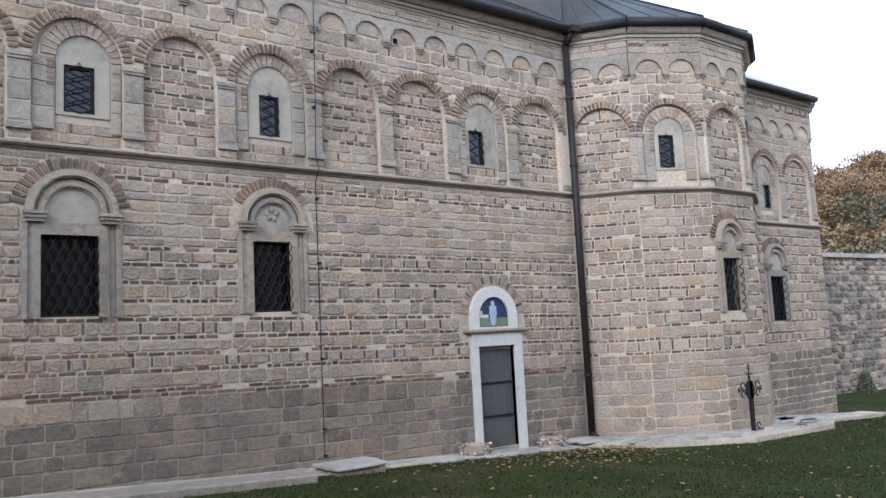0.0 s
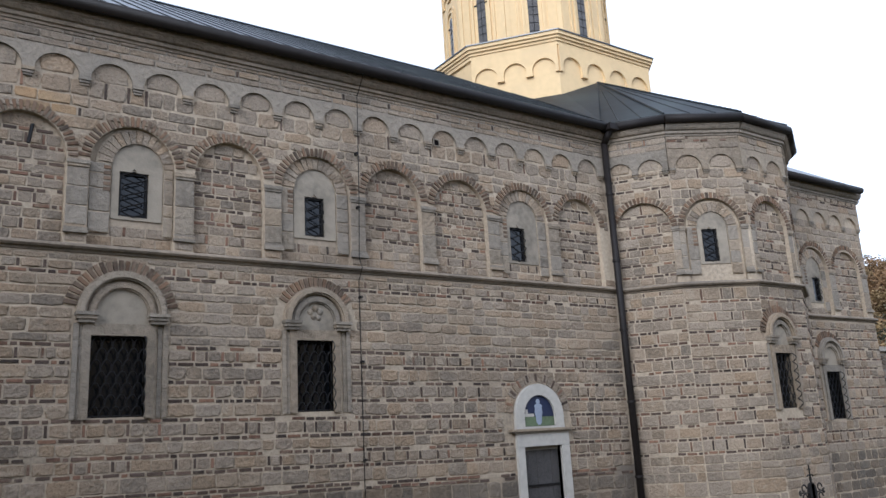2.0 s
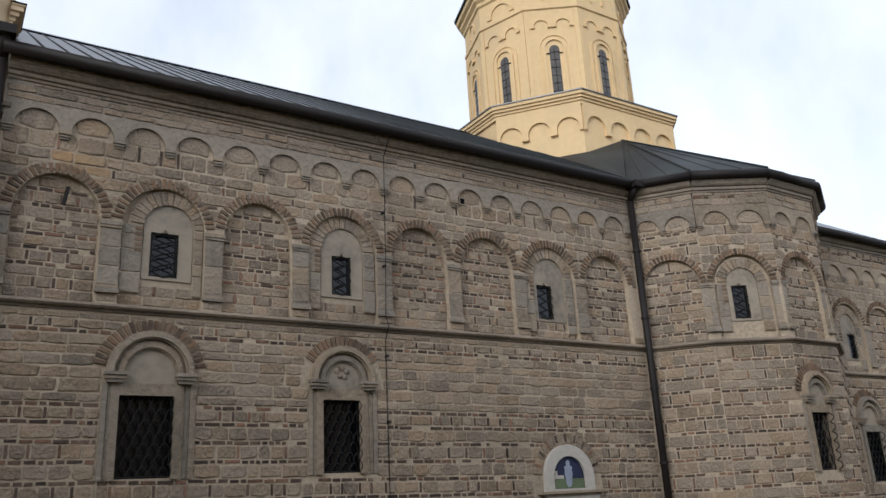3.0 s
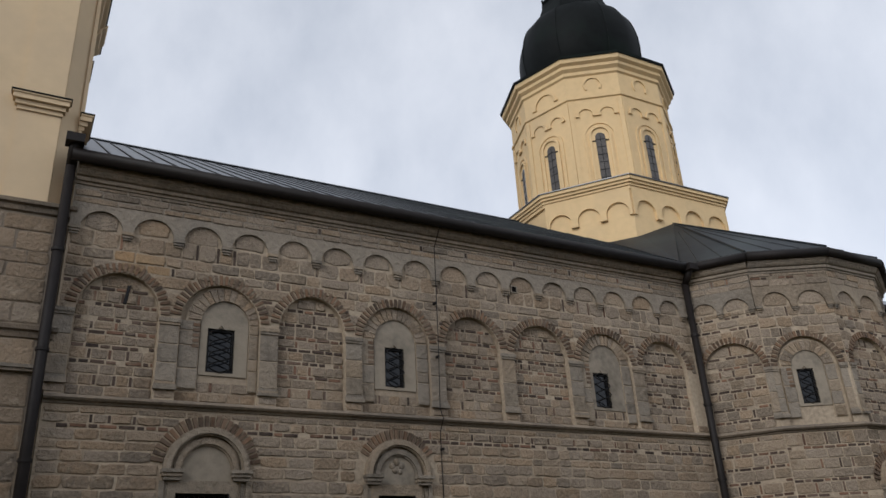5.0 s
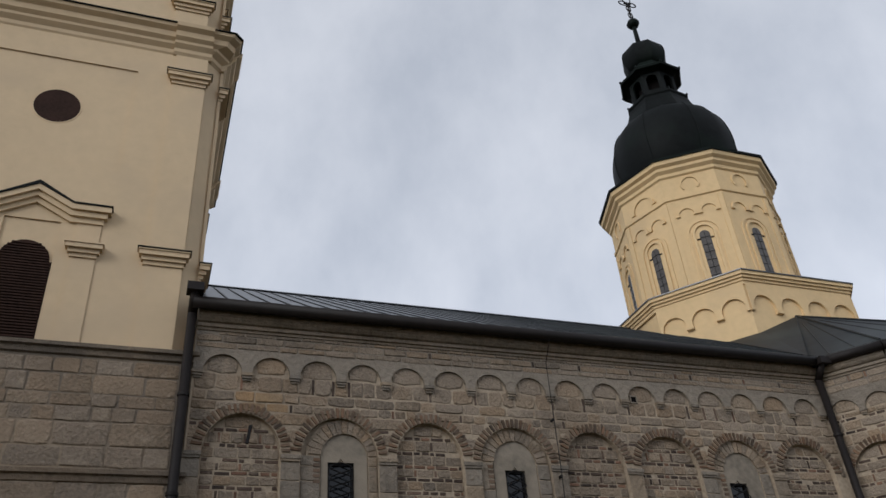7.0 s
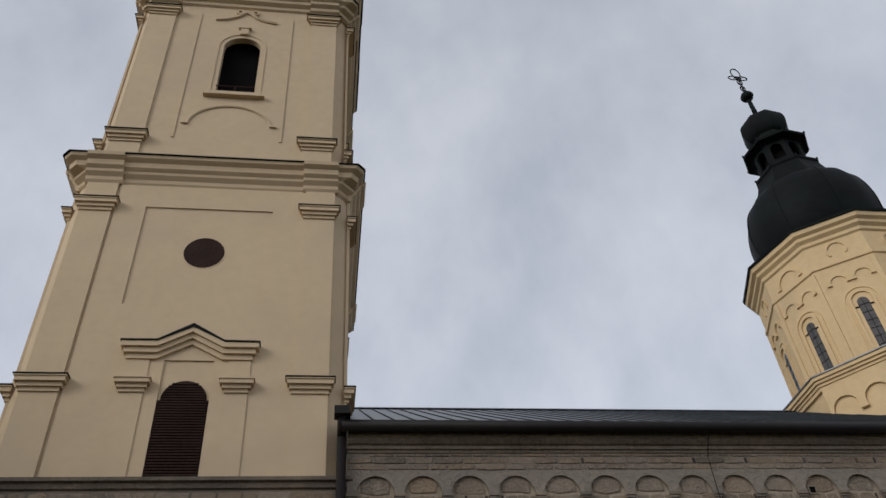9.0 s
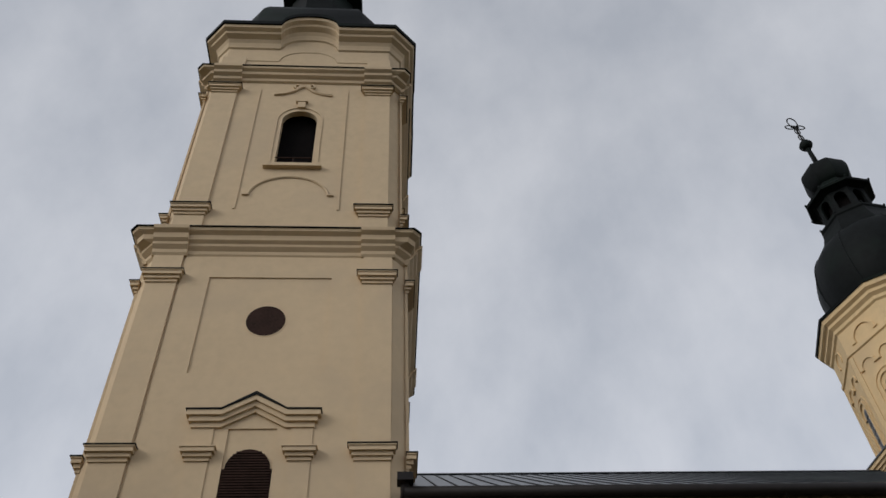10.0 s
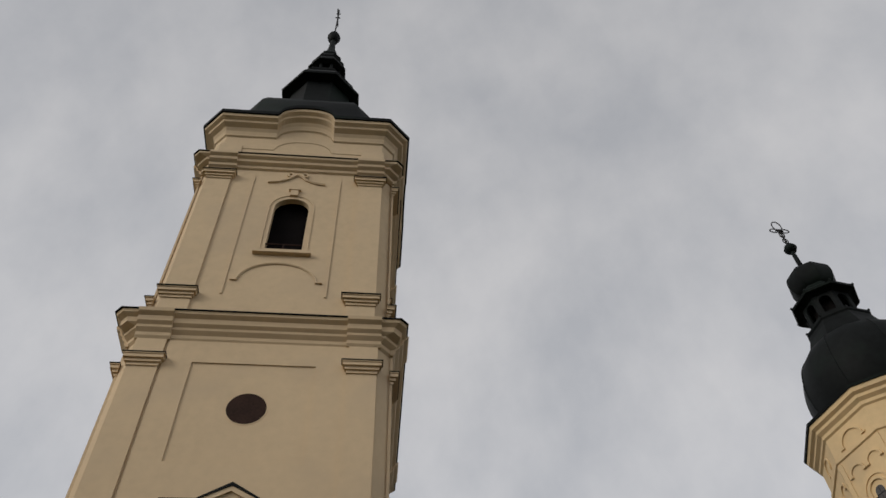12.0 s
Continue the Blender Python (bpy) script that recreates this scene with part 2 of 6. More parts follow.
# ---- mesh building ----
class Build:
    """Collects faces for one mesh. Local axes: u along a wall, v into it, z up."""

    def __init__(self):
        self.v, self.f = [], []

    def poly(self, pts):
        n = len(self.v)
        self.v += [tuple(p) for p in pts]
        self.f.append(tuple(range(n, n + len(pts))))

    def box(self, u0, u1, v0, v1, z0, z1):
        n = len(self.v)
        self.v += [(u, v, z) for z in (z0, z1) for u, v in ((u0, v0), (u1, v0), (u1, v1), (u0, v1))]
        self.f += [tuple(n + i for i in q) for q in ((0, 3, 2, 1), (4, 5, 6, 7), (0, 1, 5, 4), (1, 2, 6, 5), (2, 3, 7, 6), (3, 0, 4, 7))]

    def stone(self, u0, u1, v, z0, z1, proud, cut=0.012, uneven=1.0):
        """A block with worn front edges, its back on v."""
        j = lambda a: random.uniform(-a, a)
        c = min(cut, (u1 - u0) * 0.3, (z1 - z0) * 0.3)
        n = len(self.v)
        k = min(0.045, (z1 - z0) * 0.13, (u1 - u0) * 0.12) * uneven
        r = lambda: random.uniform(0.0, k)
        um, zm = (u0 + u1) / 2, (z0 + z1) / 2
        ring = [(u0 + r(), z0 + r()), (u1 - r(), z0 + r()), (u1 - r(), z1 - r()), (u0 + r(), z1 - r())]
        if k > 0.008:
            b = (u1 - u0) * 0.2
            ring = [ring[0], (um + j(b), z0 + j(k) * 0.6), ring[1], (u1 + j(k) * 0.6, zm), ring[2], (um + j(b), z1 + j(k) * 0.6), ring[3], (u0 + j(k) * 0.6, zm)]
        m = len(ring)
        self.v += [(u, v, z) for u, z in ring] + [(u, v - proud * 0.5, z) for u, z in ring]
        self.v += [(u - c * max(-1, min(1, (u - um) * 9)), v - proud + j(proud * 0.2), z - c * max(-1, min(1, (z - zm) * 9))) for u, z in ring]
        for a in (0, m):
            self.f += [(n + a + i, n + a + (i + 1) % m, n + a + m + (i + 1) % m, n + a + m + i) for i in range(m)]
        self.f.append(tuple(n + 2 * m + i for i in range(m)))

    def prism(self, pts, v0, v1):
        """An upright outline of (u, z), counter-clockwise as seen from outside, between depths v0 (front) and v1."""
        n, k = len(self.v), len(pts)
        self.v += [(u, v0, z) for u, z in pts] + [(u, v1, z) for u, z in pts]
        self.f.append(tuple(range(n, n + k)))
        self.f.append(tuple(n + 2 * k - 1 - i for i in range(k)))
        self.f += [(n + i, n + k + i, n + k + (i + 1) % k, n + (i + 1) % k) for i in range(k)]

    def flat(self, pts, z0, z1):
        """A plan outline of (x, y), counter-clockwise, between two heights."""
        n, k = len(self.v), len(pts)
        self.v += [(x, y, z0) for x, y in pts] + [(x, y, z1) for x, y in pts]
        self.f += [tuple(n + k - 1 - i for i in range(k)), tuple(range(n + k, n + 2 * k))]
        self.f += [(n + i, n + (i + 1) % k, n + k + (i + 1) % k, n + k + i) for i in range(k)]

    def rings(self, rings, cap=True):
        """Skin over rings of equally many points."""
        n, k = len(self.v), len(rings[0])
        for r in rings:
            self.v += [tuple(p) for p in r]
        for a in range(len(rings) - 1):
            self.f += [(n + a * k + i, n + a * k + (i + 1) % k, n + a * k + k + (i + 1) % k, n + a * k + k + i) for i in range(k)]
        if cap:
            self.f += [tuple(n + k - 1 - i for i in range(k)), tuple(n + (len(rings) - 1) * k + i for i in range(k))]

    def turned(self, x, y, profile, sides=8, turn=0.0):
        """A body of rings (radius, z) about an upright axis."""
        self.rings([[(x + r * math.cos(turn + math.tau * i / sides), y + r * math.sin(turn + math.tau * i / sides), z) for i in range(sides)] for r, z in profile])

    def bar(self, a, b, r, sides=6):
        a, b = Vector(a), Vector(b)
        q = (b - a).to_track_quat("Z", "Y")
        self.rings([[p + q @ Vector((r * math.cos(math.tau * i / sides), r * math.sin(math.tau * i / sides), 0)) for i in range(sides)] for p in (a, b)])

    def arch_ring(self, cx, cz, r0, r1, v0, v1, a0=0.0, a1=180.0, steps=20):
        """A flat arch band."""
        for i in range(steps):
            t0, t1 = (radians(a0 + (a1 - a0) * k / steps) for k in (i, i + 1))
            self.prism([(cx + r0 * math.cos(t0), cz + r0 * math.sin(t0)), (cx + r1 * math.cos(t0), cz + r1 * math.sin(t0)),
                        (cx + r1 * math.cos(t1), cz + r1 * math.sin(t1)), (cx + r0 * math.cos(t1), cz + r0 * math.sin(t1))], v0, v1)

    def voussoirs(self, cx, cz, r0, r1, v0, v1, a0=0.0, a1=180.0, width=0.075, gap=0.48):
        """Separate wedges round an arch."""
        count = max(3, round((r0 + r1) / 2 * radians(a1 - a0) / width))
        for i in range(count):
            t0 = radians(a0 + (a1 - a0) * (i + gap / 2) / count)
            t1 = radians(a0 + (a1 - a0) * (i + 1 - gap / 2) / count)
            q0, q1, d = r0 + random.uniform(-0.008, 0.008), r1 + random.uniform(-0.02, 0.012), random.uniform(-0.006, 0.004)
            self.prism([(cx + q0 * math.cos(t0), cz + q0 * math.sin(t0)), (cx + q1 * math.cos(t0), cz + q1 * math.sin(t0)),
                        (cx + q1 * math.cos(t1), cz + q1 * math.sin(t1)), (cx + q0 * math.cos(t1), cz + q0 * math.sin(t1))], v0 + d, v1)

    def layer(self, us, low, top, v0, v1):
        """A slab over stretches of u; low(u) gives its lower edge, so arches can be left out of it."""
        for a, b in zip(us, us[1:]):
            e = (b - a) * 1e-3
            la, lb = low(a + e), low(b - e)
            if max(la, lb) < top - 1e-3:
                self.prism([(a, la), (b, lb), (b, top), (a, top)], v0, v1)

    def grid(self, us, zs, v0, v1, holes):
        """A wall with rectangular openings (u0, u1, z0, z1)."""
        us = sorted({*us, *(h[0] for h in holes), *(h[1] for h in holes)})
        zs = sorted({*zs, *(h[2] for h in holes), *(h[3] for h in holes)})
        for a, b in zip(us, us[1:]):
            run = None
            for c, d in zip(zs, zs[1:]):
                hole = any(h[0] - 1e-6 <= a and b <= h[1] + 1e-6 and h[2] - 1e-6 <= c and d <= h[3] + 1e-6 for h in holes)
                if hole:
                    if run:
                        self.box(a, b, v0, v1, *run)
                    run = None
                else:
                    run = (run[0], d) if run else (c, d)
            if run:
                self.box(a, b, v0, v1, *run)


def welded(verts, faces):
    """Joins points that coincide, so that pieces that touch make one body."""
    seen, place, out = {}, [], []
    for v in verts:
        key = tuple(round(c, 4) for c in v)
        if key not in seen:
            seen[key] = len(out)
            out.append(v)
        place.append(seen[key])
    kept = []
    for f in faces:
        g = [place[i] for i in f]
        g = [a for i, a in enumerate(g) if a != g[i - 1]]
        if len(g) > 2 and len(set(g)) == len(g):
            kept.append(tuple(g))
    twice = {}
    for g in kept:
        twice.setdefault(frozenset(g), []).append(g)
    return out, [g[0] for g in twice.values() if len(g) == 1]


def part(name, build, material, parent=None, label="", at=None, smooth=False, kind=""):
    me = bpy.data.meshes.new(name)
    verts, faces = build.v, build.f
    if kind != "stuff" and len(verts) < 6000:
        verts, faces = welded(verts, faces)
    me.from_pydata(verts, [], faces)
    me.materials.append(material)
    if smooth:
        me.shade_smooth()
    ob = new(name, me)
    if at is not None:
        ob.matrix_world = at
    if parent:
        ob.parent = parent
        ob.matrix_parent_inverse = Matrix.Identity(4)
    return tagged(ob, label, kind=kind)


def thing(name, label, category, kind="", group="", at=(0, 0, 0)):
    ob = new(name)
    ob.empty_display_size = 0.3
    ob.location = at
    return tagged(ob, label, category, group, kind)


def ground_z(x):
    return float(np.interp(x, [-60, -20, 0, 12.7, 18, 23.5, 35, 80], [1.6, 1.3, 0.48, -0.19, -0.28, -0.72, -0.95, -1.2]))


WALL_Y = 12.0
FRONT = Matrix.Translation((0, WALL_Y, 0))
STRING_Z, EAVE_Z = 5.08, 8.54
SPRING, RADIUS = 6.42, 0.64
PIERS = [0.45, 1.93, 3.47, 4.92, 6.5, 7.98, 9.52, 11.1, 12.62]
PITCH = 0.7605


def face_at(a, b):
    """The pose of a wall face that runs from plan point a to b, as seen from outside from left to right."""
    return Matrix.Translation((a[0], a[1], 0)) @ Matrix.Rotation(math.atan2(b[1] - a[1], b[0] - a[0]), 4, "Z")

# ---- ground ----
gb = Build()
gxs = [-900, -300, -60, -20, -8, 0, 6, 12.7, 18, 23.5, 35, 80, 300, 900]
gys = [-900, -100, -20, 0, 8, 14, 30, 60, 300, 900]
for y in gys:
    gb.v += [(x, y, ground_z(x)) for x in gxs]
gb.f = [(j * len(gxs) + i, j * len(gxs) + i + 1, (j + 1) * len(gxs) + i + 1, (j + 1) * len(gxs) + i) for j in range(len(gys) - 1) for i in range(len(gxs) - 1)]
ground = tagged(part("ground", gb, GRASS), "autumn lawn sloping down along the church", "lawn", kind="structure")

# unseen plain walls behind and beside the viewer, added to block low sky and sun
cw = Build()
cw.box(-30, 45, -9.0, -8.2, -2, 8.5)
tagged(part("wall_south", cw, PLASTER), "unseen plain plastered wall added behind the lawn to shade the church foot", "wall", kind="structure")
cw = Build()
cw.box(-15.6, -14.8, -8.2, 22, -2, 13.0)
tagged(part("wall_west", cw, PLASTER), "unseen plain plastered wall added beyond the tower to shade the nave at lower left", "wall", kind="structure")

# ---- kinds of masonry work ----
unit_stones, foot_stones = [], []
for k in range(16):
    ub = Build()
    ub.stone(-0.5, 0.5, 0.0, -0.5, 0.5, 1.0, cut=0.05)
    ume = bpy.data.meshes.new("stone")
    ume.from_pydata(ub.v, [], ub.f)
    ume.materials.append(STONE if k < 8 else FOOT_STONE)
    (unit_stones if k < 8 else foot_stones).append(ume)


class Masonry:
    """Courses of blocks and thin bricks on one wall plane."""

    def __init__(self):
        self.blocks, self.bricks, self.foot, self.rusty = [], Build(), -9.0, None

    def lay(self, v, z0, z1, free, style, heights=(0.18, 0.25), widths=(0.2, 0.46), drift=lambda z: 0.0):
        """free(z) gives the open stretches of u at a height. drift: how far the courses fall per metre of u."""
        z, turn = z0, 0
        while z < z1 - 0.05:
            h = min(random.uniform(*heights), z1 - z)
            if z1 - z - h < 0.09:
                h = z1 - z
            upright = style in ("mixed", "sparse") and turn % 2 == 1
            for a, b in free(z + h / 2):
                u = a
                while u < b - 0.04:
                    w = random.uniform(*widths) * (0.75 if upright else 1.0)
                    if b - u - w < 0.14:
                        w = b - u
                    dz = -drift(z) * (u + w / 2)
                    e = lambda: random.uniform(0.004, 0.013)
                    self.blocks.append((u + e(), u + w - e(), v, z + dz + e(), z + h - drift(z + h) * (u + w / 2) - e(), random.uniform(0.007, 0.022)))
                    u += w
                    if upright and random.random() < (0.3 if style == "sparse" else 0.7) and b - u > 0.25:
                        self.bricks.stone(u + 0.008, u + 0.05, v, z + dz + 0.012, z + dz + h - 0.012, random.uniform(0.006, 0.014), 0.006)
                        u += 0.058
            z += h
            rows = {"mixed": 1 if random.random() < 0.9 else 0, "sparse": 1 if random.random() < 0.4 else 0, "band": 2}.get(style, 0)
            for _ in range(rows):
                if z1 - z < 0.1:
                    break
                for a, b in free(z + 0.03):
                    u = a
                    while u < b - 0.05:
                        w = min(random.uniform(0.09, 0.26), b - u)
                        if random.random() < (0.65 if style == "sparse" else 0.9):
                            dz = -drift(z) * (u + w / 2) + random.uniform(-0.006, 0.006)
                            self.bricks.stone(u + 0.013, u + w - 0.013, v, z + dz + 0.008, z + dz + 0.060, random.uniform(0.006, 0.016), 0.006)
                        u += w
                z += 0.068
            turn += 1

    def put(self, parent, at, single=lambda u, z: False, limit=300):
        """single: which blocks are objects of their own; the others are joined."""
        rest, low_rest, rust, made = Build(), Build(), Build(), 0
        for u0, u1, v, z0, z1, proud in self.blocks:
            if z1 - z0 < 0.03 or u1 - u0 < 0.03:
                continue
            if self.rusty and self.rusty((u0 + u1) / 2, (z0 + z1) / 2):
                rust.stone(u0, u1, v, z0, z1, proud, 0.016)
            elif made < limit and single((u0 + u1) / 2, (z0 + z1) / 2):
                ob = new("stone", (foot_stones if z1 < self.foot else unit_stones)[random.randrange(8)])
                ob.parent = parent
                ob.matrix_parent_inverse = Matrix.Identity(4)
                ob.matrix_basis = at @ Matrix.Translation(((u0 + u1) / 2, v, (z0 + z1) / 2)) @ Matrix.Diagonal((u1 - u0, proud, z1 - z0, 1))
                made += 1
            else:
                (low_rest if z1 < self.foot else rest).stone(u0, u1, v, z0, z1, proud, 0.016)
        if rest.v:
            part("stone_facing", rest, STONE, parent, "", at, kind="stuff")
        if rust.v:
            part("rusty_facing", rust, RUST_STONE, parent, "rust-stained stones", at, kind="stuff")
        if low_rest.v:
            part("base_facing", low_rest, FOOT_STONE, parent, "", at, kind="stuff")
        if self.bricks.v:
            part("brick_facing", self.bricks, BRICK, parent, "", at, kind="stuff")


def cut(stretch, blocked):
    """The stretch of u less the blocked stretches."""
    out = [stretch]
    for c, d in blocked:
        out = [q for a, b in out for q in ((a, min(b, c)), (max(a, d), b)) if q[1] - q[0] > 0.06]
    return out


def chord(cx, cz, r, z):
    """The stretch of u that a round arch takes up at height z, jambs included below its springing."""
    if z <= cz:
        return (cx - r, cx + r)
    if z >= cz + r:
        return (0, 0)
    w = math.sqrt(r * r - (z - cz) ** 2)
    return (cx - w, cx + w)


def corbel(b, u, z, v, w=0.17, p=0.06):
    """A small stepped bracket under an arch foot."""
    b.box(u - w / 2, u + w / 2, v - p - 0.02, v, z - 0.05, z)
    b.box(u - w / 2 + 0.012, u + w / 2 - 0.012, v - p, v, z - 0.09, z - 0.055)
    b.box(u - w / 2 + 0.025, u + w / 2 - 0.025, v - p + 0.02, v, z - 0.125, z - 0.095)


def grille(b, u0, u1, z0, z1, v, step=0.13):
    """Scalloped wrought-iron bars in rows, bowed out at one side."""
    rows, cols = max(2, round((z1 - z0) / step)), max(2, round((u1 - u0) / step))
    du, dz = (u1 - u0) / cols, (z1 - z0) / rows
    for r in range(rows):
        for c in range(cols):
            off = du / 2 if r % 2 else 0
            pts = [(u0 + off + du * (c + 0.5 + 0.5 * math.cos(a)), v - 0.02 * math.sin(a), z0 + dz * (r + 0.95 * math.sin(a))) for a in [math.pi * k / 5 for k in range(6)]]
            pts = [(min(p[0], u1), p[1], p[2]) for p in pts]
            for p, q in zip(pts, pts[1:]):
                if math.dist(p, q) > 0.01:
                    b.bar(p, q, 0.011, 4)
    for z in (z0 + 0.02, z1 - 0.02):
        b.bar((u0, v, z), (u1, v, z), 0.012, 4)


def lower_window(owner, at, u0, u1, z0, z1, cx, spring, ring=0.55, bricks=(8, 172)):
    """A barred window in a grey stone frame under a stepped round arch."""
    win = part("window", _frame(u0, u1, z0, z1, cx, spring, ring), GREY, owner, "grey stone frame with a stepped round arch", at)
    inner = ring - 0.26
    t = Build()
    t.box(cx - inner - 0.02, cx + inner + 0.02, -0.004, 0.03, z1 + 0.17, spring)
    t.prism([(cx + (inner + 0.02) * math.cos(math.pi * k / 16), spring + (inner + 0.02) * math.sin(math.pi * k / 16)) for k in range(17)], -0.004, 0.03)
    part("tympanum", t, SLAB, win, "smooth blank slab in the arch")
    p = Build()
    p.box(u0, u1, 0.15, 0.18, z0, z1)
    part("pane", p, GLASS, win)
    g = Build()
    grille(g, u0 + 0.02, u1 - 0.02, z0, z1, 0.03, 0.155)
    for k in range(6):
        za, zb = z0 + (z1 - z0) * k / 6, z0 + (z1 - z0) * (k + 1) / 6
        pts = [(u1 - 0.03, -0.05 - 0.10 * math.sin(math.pi * i / 6), za + (zb - za) * i / 6) for i in range(7)]
        for p0, p1 in zip(pts, pts[1:]):
            g.bar(p0, p1, 0.011, 4)
    part("grille", g, IRON, win, "scalloped wrought-iron grille bowed outward")
    w = Build()
    w.voussoirs(cx, spring, ring + 0.02, ring + 0.18, -0.028, 0.0, *bricks, width=0.085, gap=0.36)
    part("brick_arch", w, ARCH_BRICK, win, kind="stuff")
    return win


def _frame(u0, u1, z0, z1, cx, spring, ring):
    b = Build()
    j = 0.115
    b.box(u0 - j, u0, -0.045, 0.16, z0 - 0.02, z1)
    b.box(u1, u1 + j, -0.045, 0.16, z0 - 0.02, z1)
    b.box(u0 - j, u1 + j, -0.045, 0.16, z1, z1 + 0.17)
    for r0, r1, out in ((-0.26, -0.235, 0.035), (-0.235, -0.16, 0.065), (-0.16, -0.14, 0.04), (-0.115, -0.09, 0.075), (-0.09, -0.02, 0.115), (-0.02, 0.01, 0.085)):
        b.arch_ring(cx, spring, ring + r0, ring + r1, -out, 0.01, 0, 180, 24)
    for s in (-1, 1):
        c = cx + s * (ring - 0.12)
        for k, (dz, w) in enumerate(((0.0, 0.3), (-0.05, 0.27), (-0.1, 0.22))):
            b.box(c - w / 2, c + w / 2, -0.15 + 0.025 * k, 0.0, spring - 0.047 + dz, spring + dz)
        b.box(cx + s * ring - 0.035, cx + s * ring + 0.035, -0.03, 0.0, z0 - 0.02, spring - 0.15)
        b.box(cx + s * (ring - 0.075) - 0.03, cx + s * (ring - 0.075) + 0.03, -0.015, 0.0, z0 - 0.02, spring - 0.15)
    return b


def upper_window(owner, at, u0, u1, z0, z1, cx, spring=SPRING, r=RADIUS, deep=0.1, shift=0.0):
    """A small barred window in a grey slab, within a ring of stone wedges under the outer brick arch."""
    b = Build()
    inner, sx = r - 0.25, cx + shift
    ca, cz0 = 0.5 * (u0 + u1), z0 - 0.05
    back, face = deep + 0.09, deep - 0.022
    us = sorted({sx - inner, sx + inner, u0, u1, ca - 0.05, ca, ca + 0.05, *(sx + inner * math.cos(math.pi * k / 14) for k in range(15))})
    top = lambda u: spring + math.sqrt(max(0.0, inner * inner - (u - sx) ** 2))
    for a, c in zip(us, us[1:]):
        m = (a + c) / 2
        if u0 < m < u1:
            lift = lambda u: z1 + 0.06 * max(0.0, 1 - abs(u - ca) / 0.05)
            b.prism([(a, lift(a)), (c, lift(c)), (c, top(c)), (a, top(a))], face, back)
            b.prism([(a, cz0), (c, cz0), (c, z0), (a, z0)], face, back)
        else:
            b.prism([(a, cz0), (c, cz0), (c, top(c)), (a, top(a))], face, deep + 0.02)
    win = part("window", b, SLAB, owner, "grey stone slab with a notched lintel", at)
    low = z0 - 0.28
    for a, c in ((cx - r + 0.01, sx - inner - 0.012), (sx + inner + 0.012, cx + r - 0.01)):
        n = Build()
        z = low
        while z < spring - 0.02:
            h = min(random.uniform(0.18, 0.42), spring - z)
            if spring - z - h < 0.1:
                h = spring - z
            n.stone(a + 0.004, c - 0.004, deep - 0.035, z + 0.006, z + h - 0.006, 0.014, 0.008, 0.35)
            z += h
        part("jamb", n, GREY, win)
        n = Build()
        n.box(a, c, deep - 0.035, deep + 0.01, low, spring)
        part("jamb_core", n, MORTAR, win)
    n = Build()
    n.arch_ring(sx, spring, inner + 0.004, r - 0.012, deep - 0.035, deep + 0.01, 0, 180, 20)
    part("arch_core", n, MORTAR, win)
    w = Build()
    w.voussoirs(sx, spring, inner + 0.004, r - 0.035, deep - 0.055, deep - 0.03, 2, 178, width=0.1, gap=0.16)
    part("inner_arch", w, STONE, win, "ring of narrow stone wedges", kind="stuff")
    w = Build()
    for k in range(5):
        w.box(sx - inner - 0.12, sx - inner - 0.02, deep - 0.056, deep - 0.04, spring - 0.09 - 0.085 * k, spring - 0.04 - 0.085 * k)
    part("brick_jamb", w, ARCH_BRICK, win, kind="stuff")
    p = Build()
    p.box(u0, u1, deep + 0.055, deep + 0.08, z0, z1 + 0.05)
    part("pane", p, GLASS, win)
    f = Build()
    for a, c, d, e in ((u0, u0 + 0.035, z0, z1), (u1 - 0.035, u1, z0, z1), (u0 + 0.035, u1 - 0.035, z0, z0 + 0.035), (u0 + 0.035, u1 - 0.035, z1 - 0.035, z1)):
        f.box(a, c, deep + 0.02, deep + 0.055, d, e)
    part("casement", f, IRON, win, "dark casement frame")
    g = Build()
    m, rows = (u0 + u1) / 2, 4
    dz = (z1 - z0) / rows
    for k in range(rows):
        for sgn in (-1, 1):
            pts = [(m + sgn * (u1 - u0) * 0.42 * math.sin(math.pi * i / 8), deep - 0.03 - 0.05 * math.sin(math.pi * (k + i / 8) / rows), z0 + dz * (k + i / 8)) for i in range(9)]
            for p0, p1 in zip(pts, pts[1:]):
                g.bar(p0, p1, 0.011, 4)
    part("grille", g, IRON, win, "looped wrought-iron bars")
    return win


def pier(b, u, z0, z1, v=0.0, w=0.29):
    """A flat pier of a few tall blocks between a base and a cap."""
    z, tops = z0 + 0.12, z1 - 0.1
    n = random.choice((2, 3))
    for k in range(n):
        b.stone(u - w / 2, u + w / 2, v, z + (tops - z) * k / n + 0.006, z + (tops - z) * (k + 1) / n - 0.006, 0.012, 0.008, 0.25)
    for za, zb, p, e in ((z0, z0 + 0.045, 0.06, 0.02), (z0 + 0.045, z0 + 0.085, 0.045, 0.012), (z0 + 0.085, z0 + 0.12, 0.03, 0.004), (z1 - 0.1, z1 - 0.06, 0.03, 0.004), (z1 - 0.06, z1, 0.045, 0.014)):
        b.box(u - w / 2 - e, u + w / 2 + e, v - p, v, za, zb)


# ---- nave ----
church = thing("church_nave", "long monastery church wall of mixed sandstone and brick", "church", at=(6.5, 12.5, 0))
TO_CHURCH = Matrix.Translation((-6.5, -12.5, 0))


def cpart(name, build, material, label="", at=FRONT, smooth=False, kind=""):
    return part(name, build, material, church, label, TO_CHURCH @ at, smooth, kind)


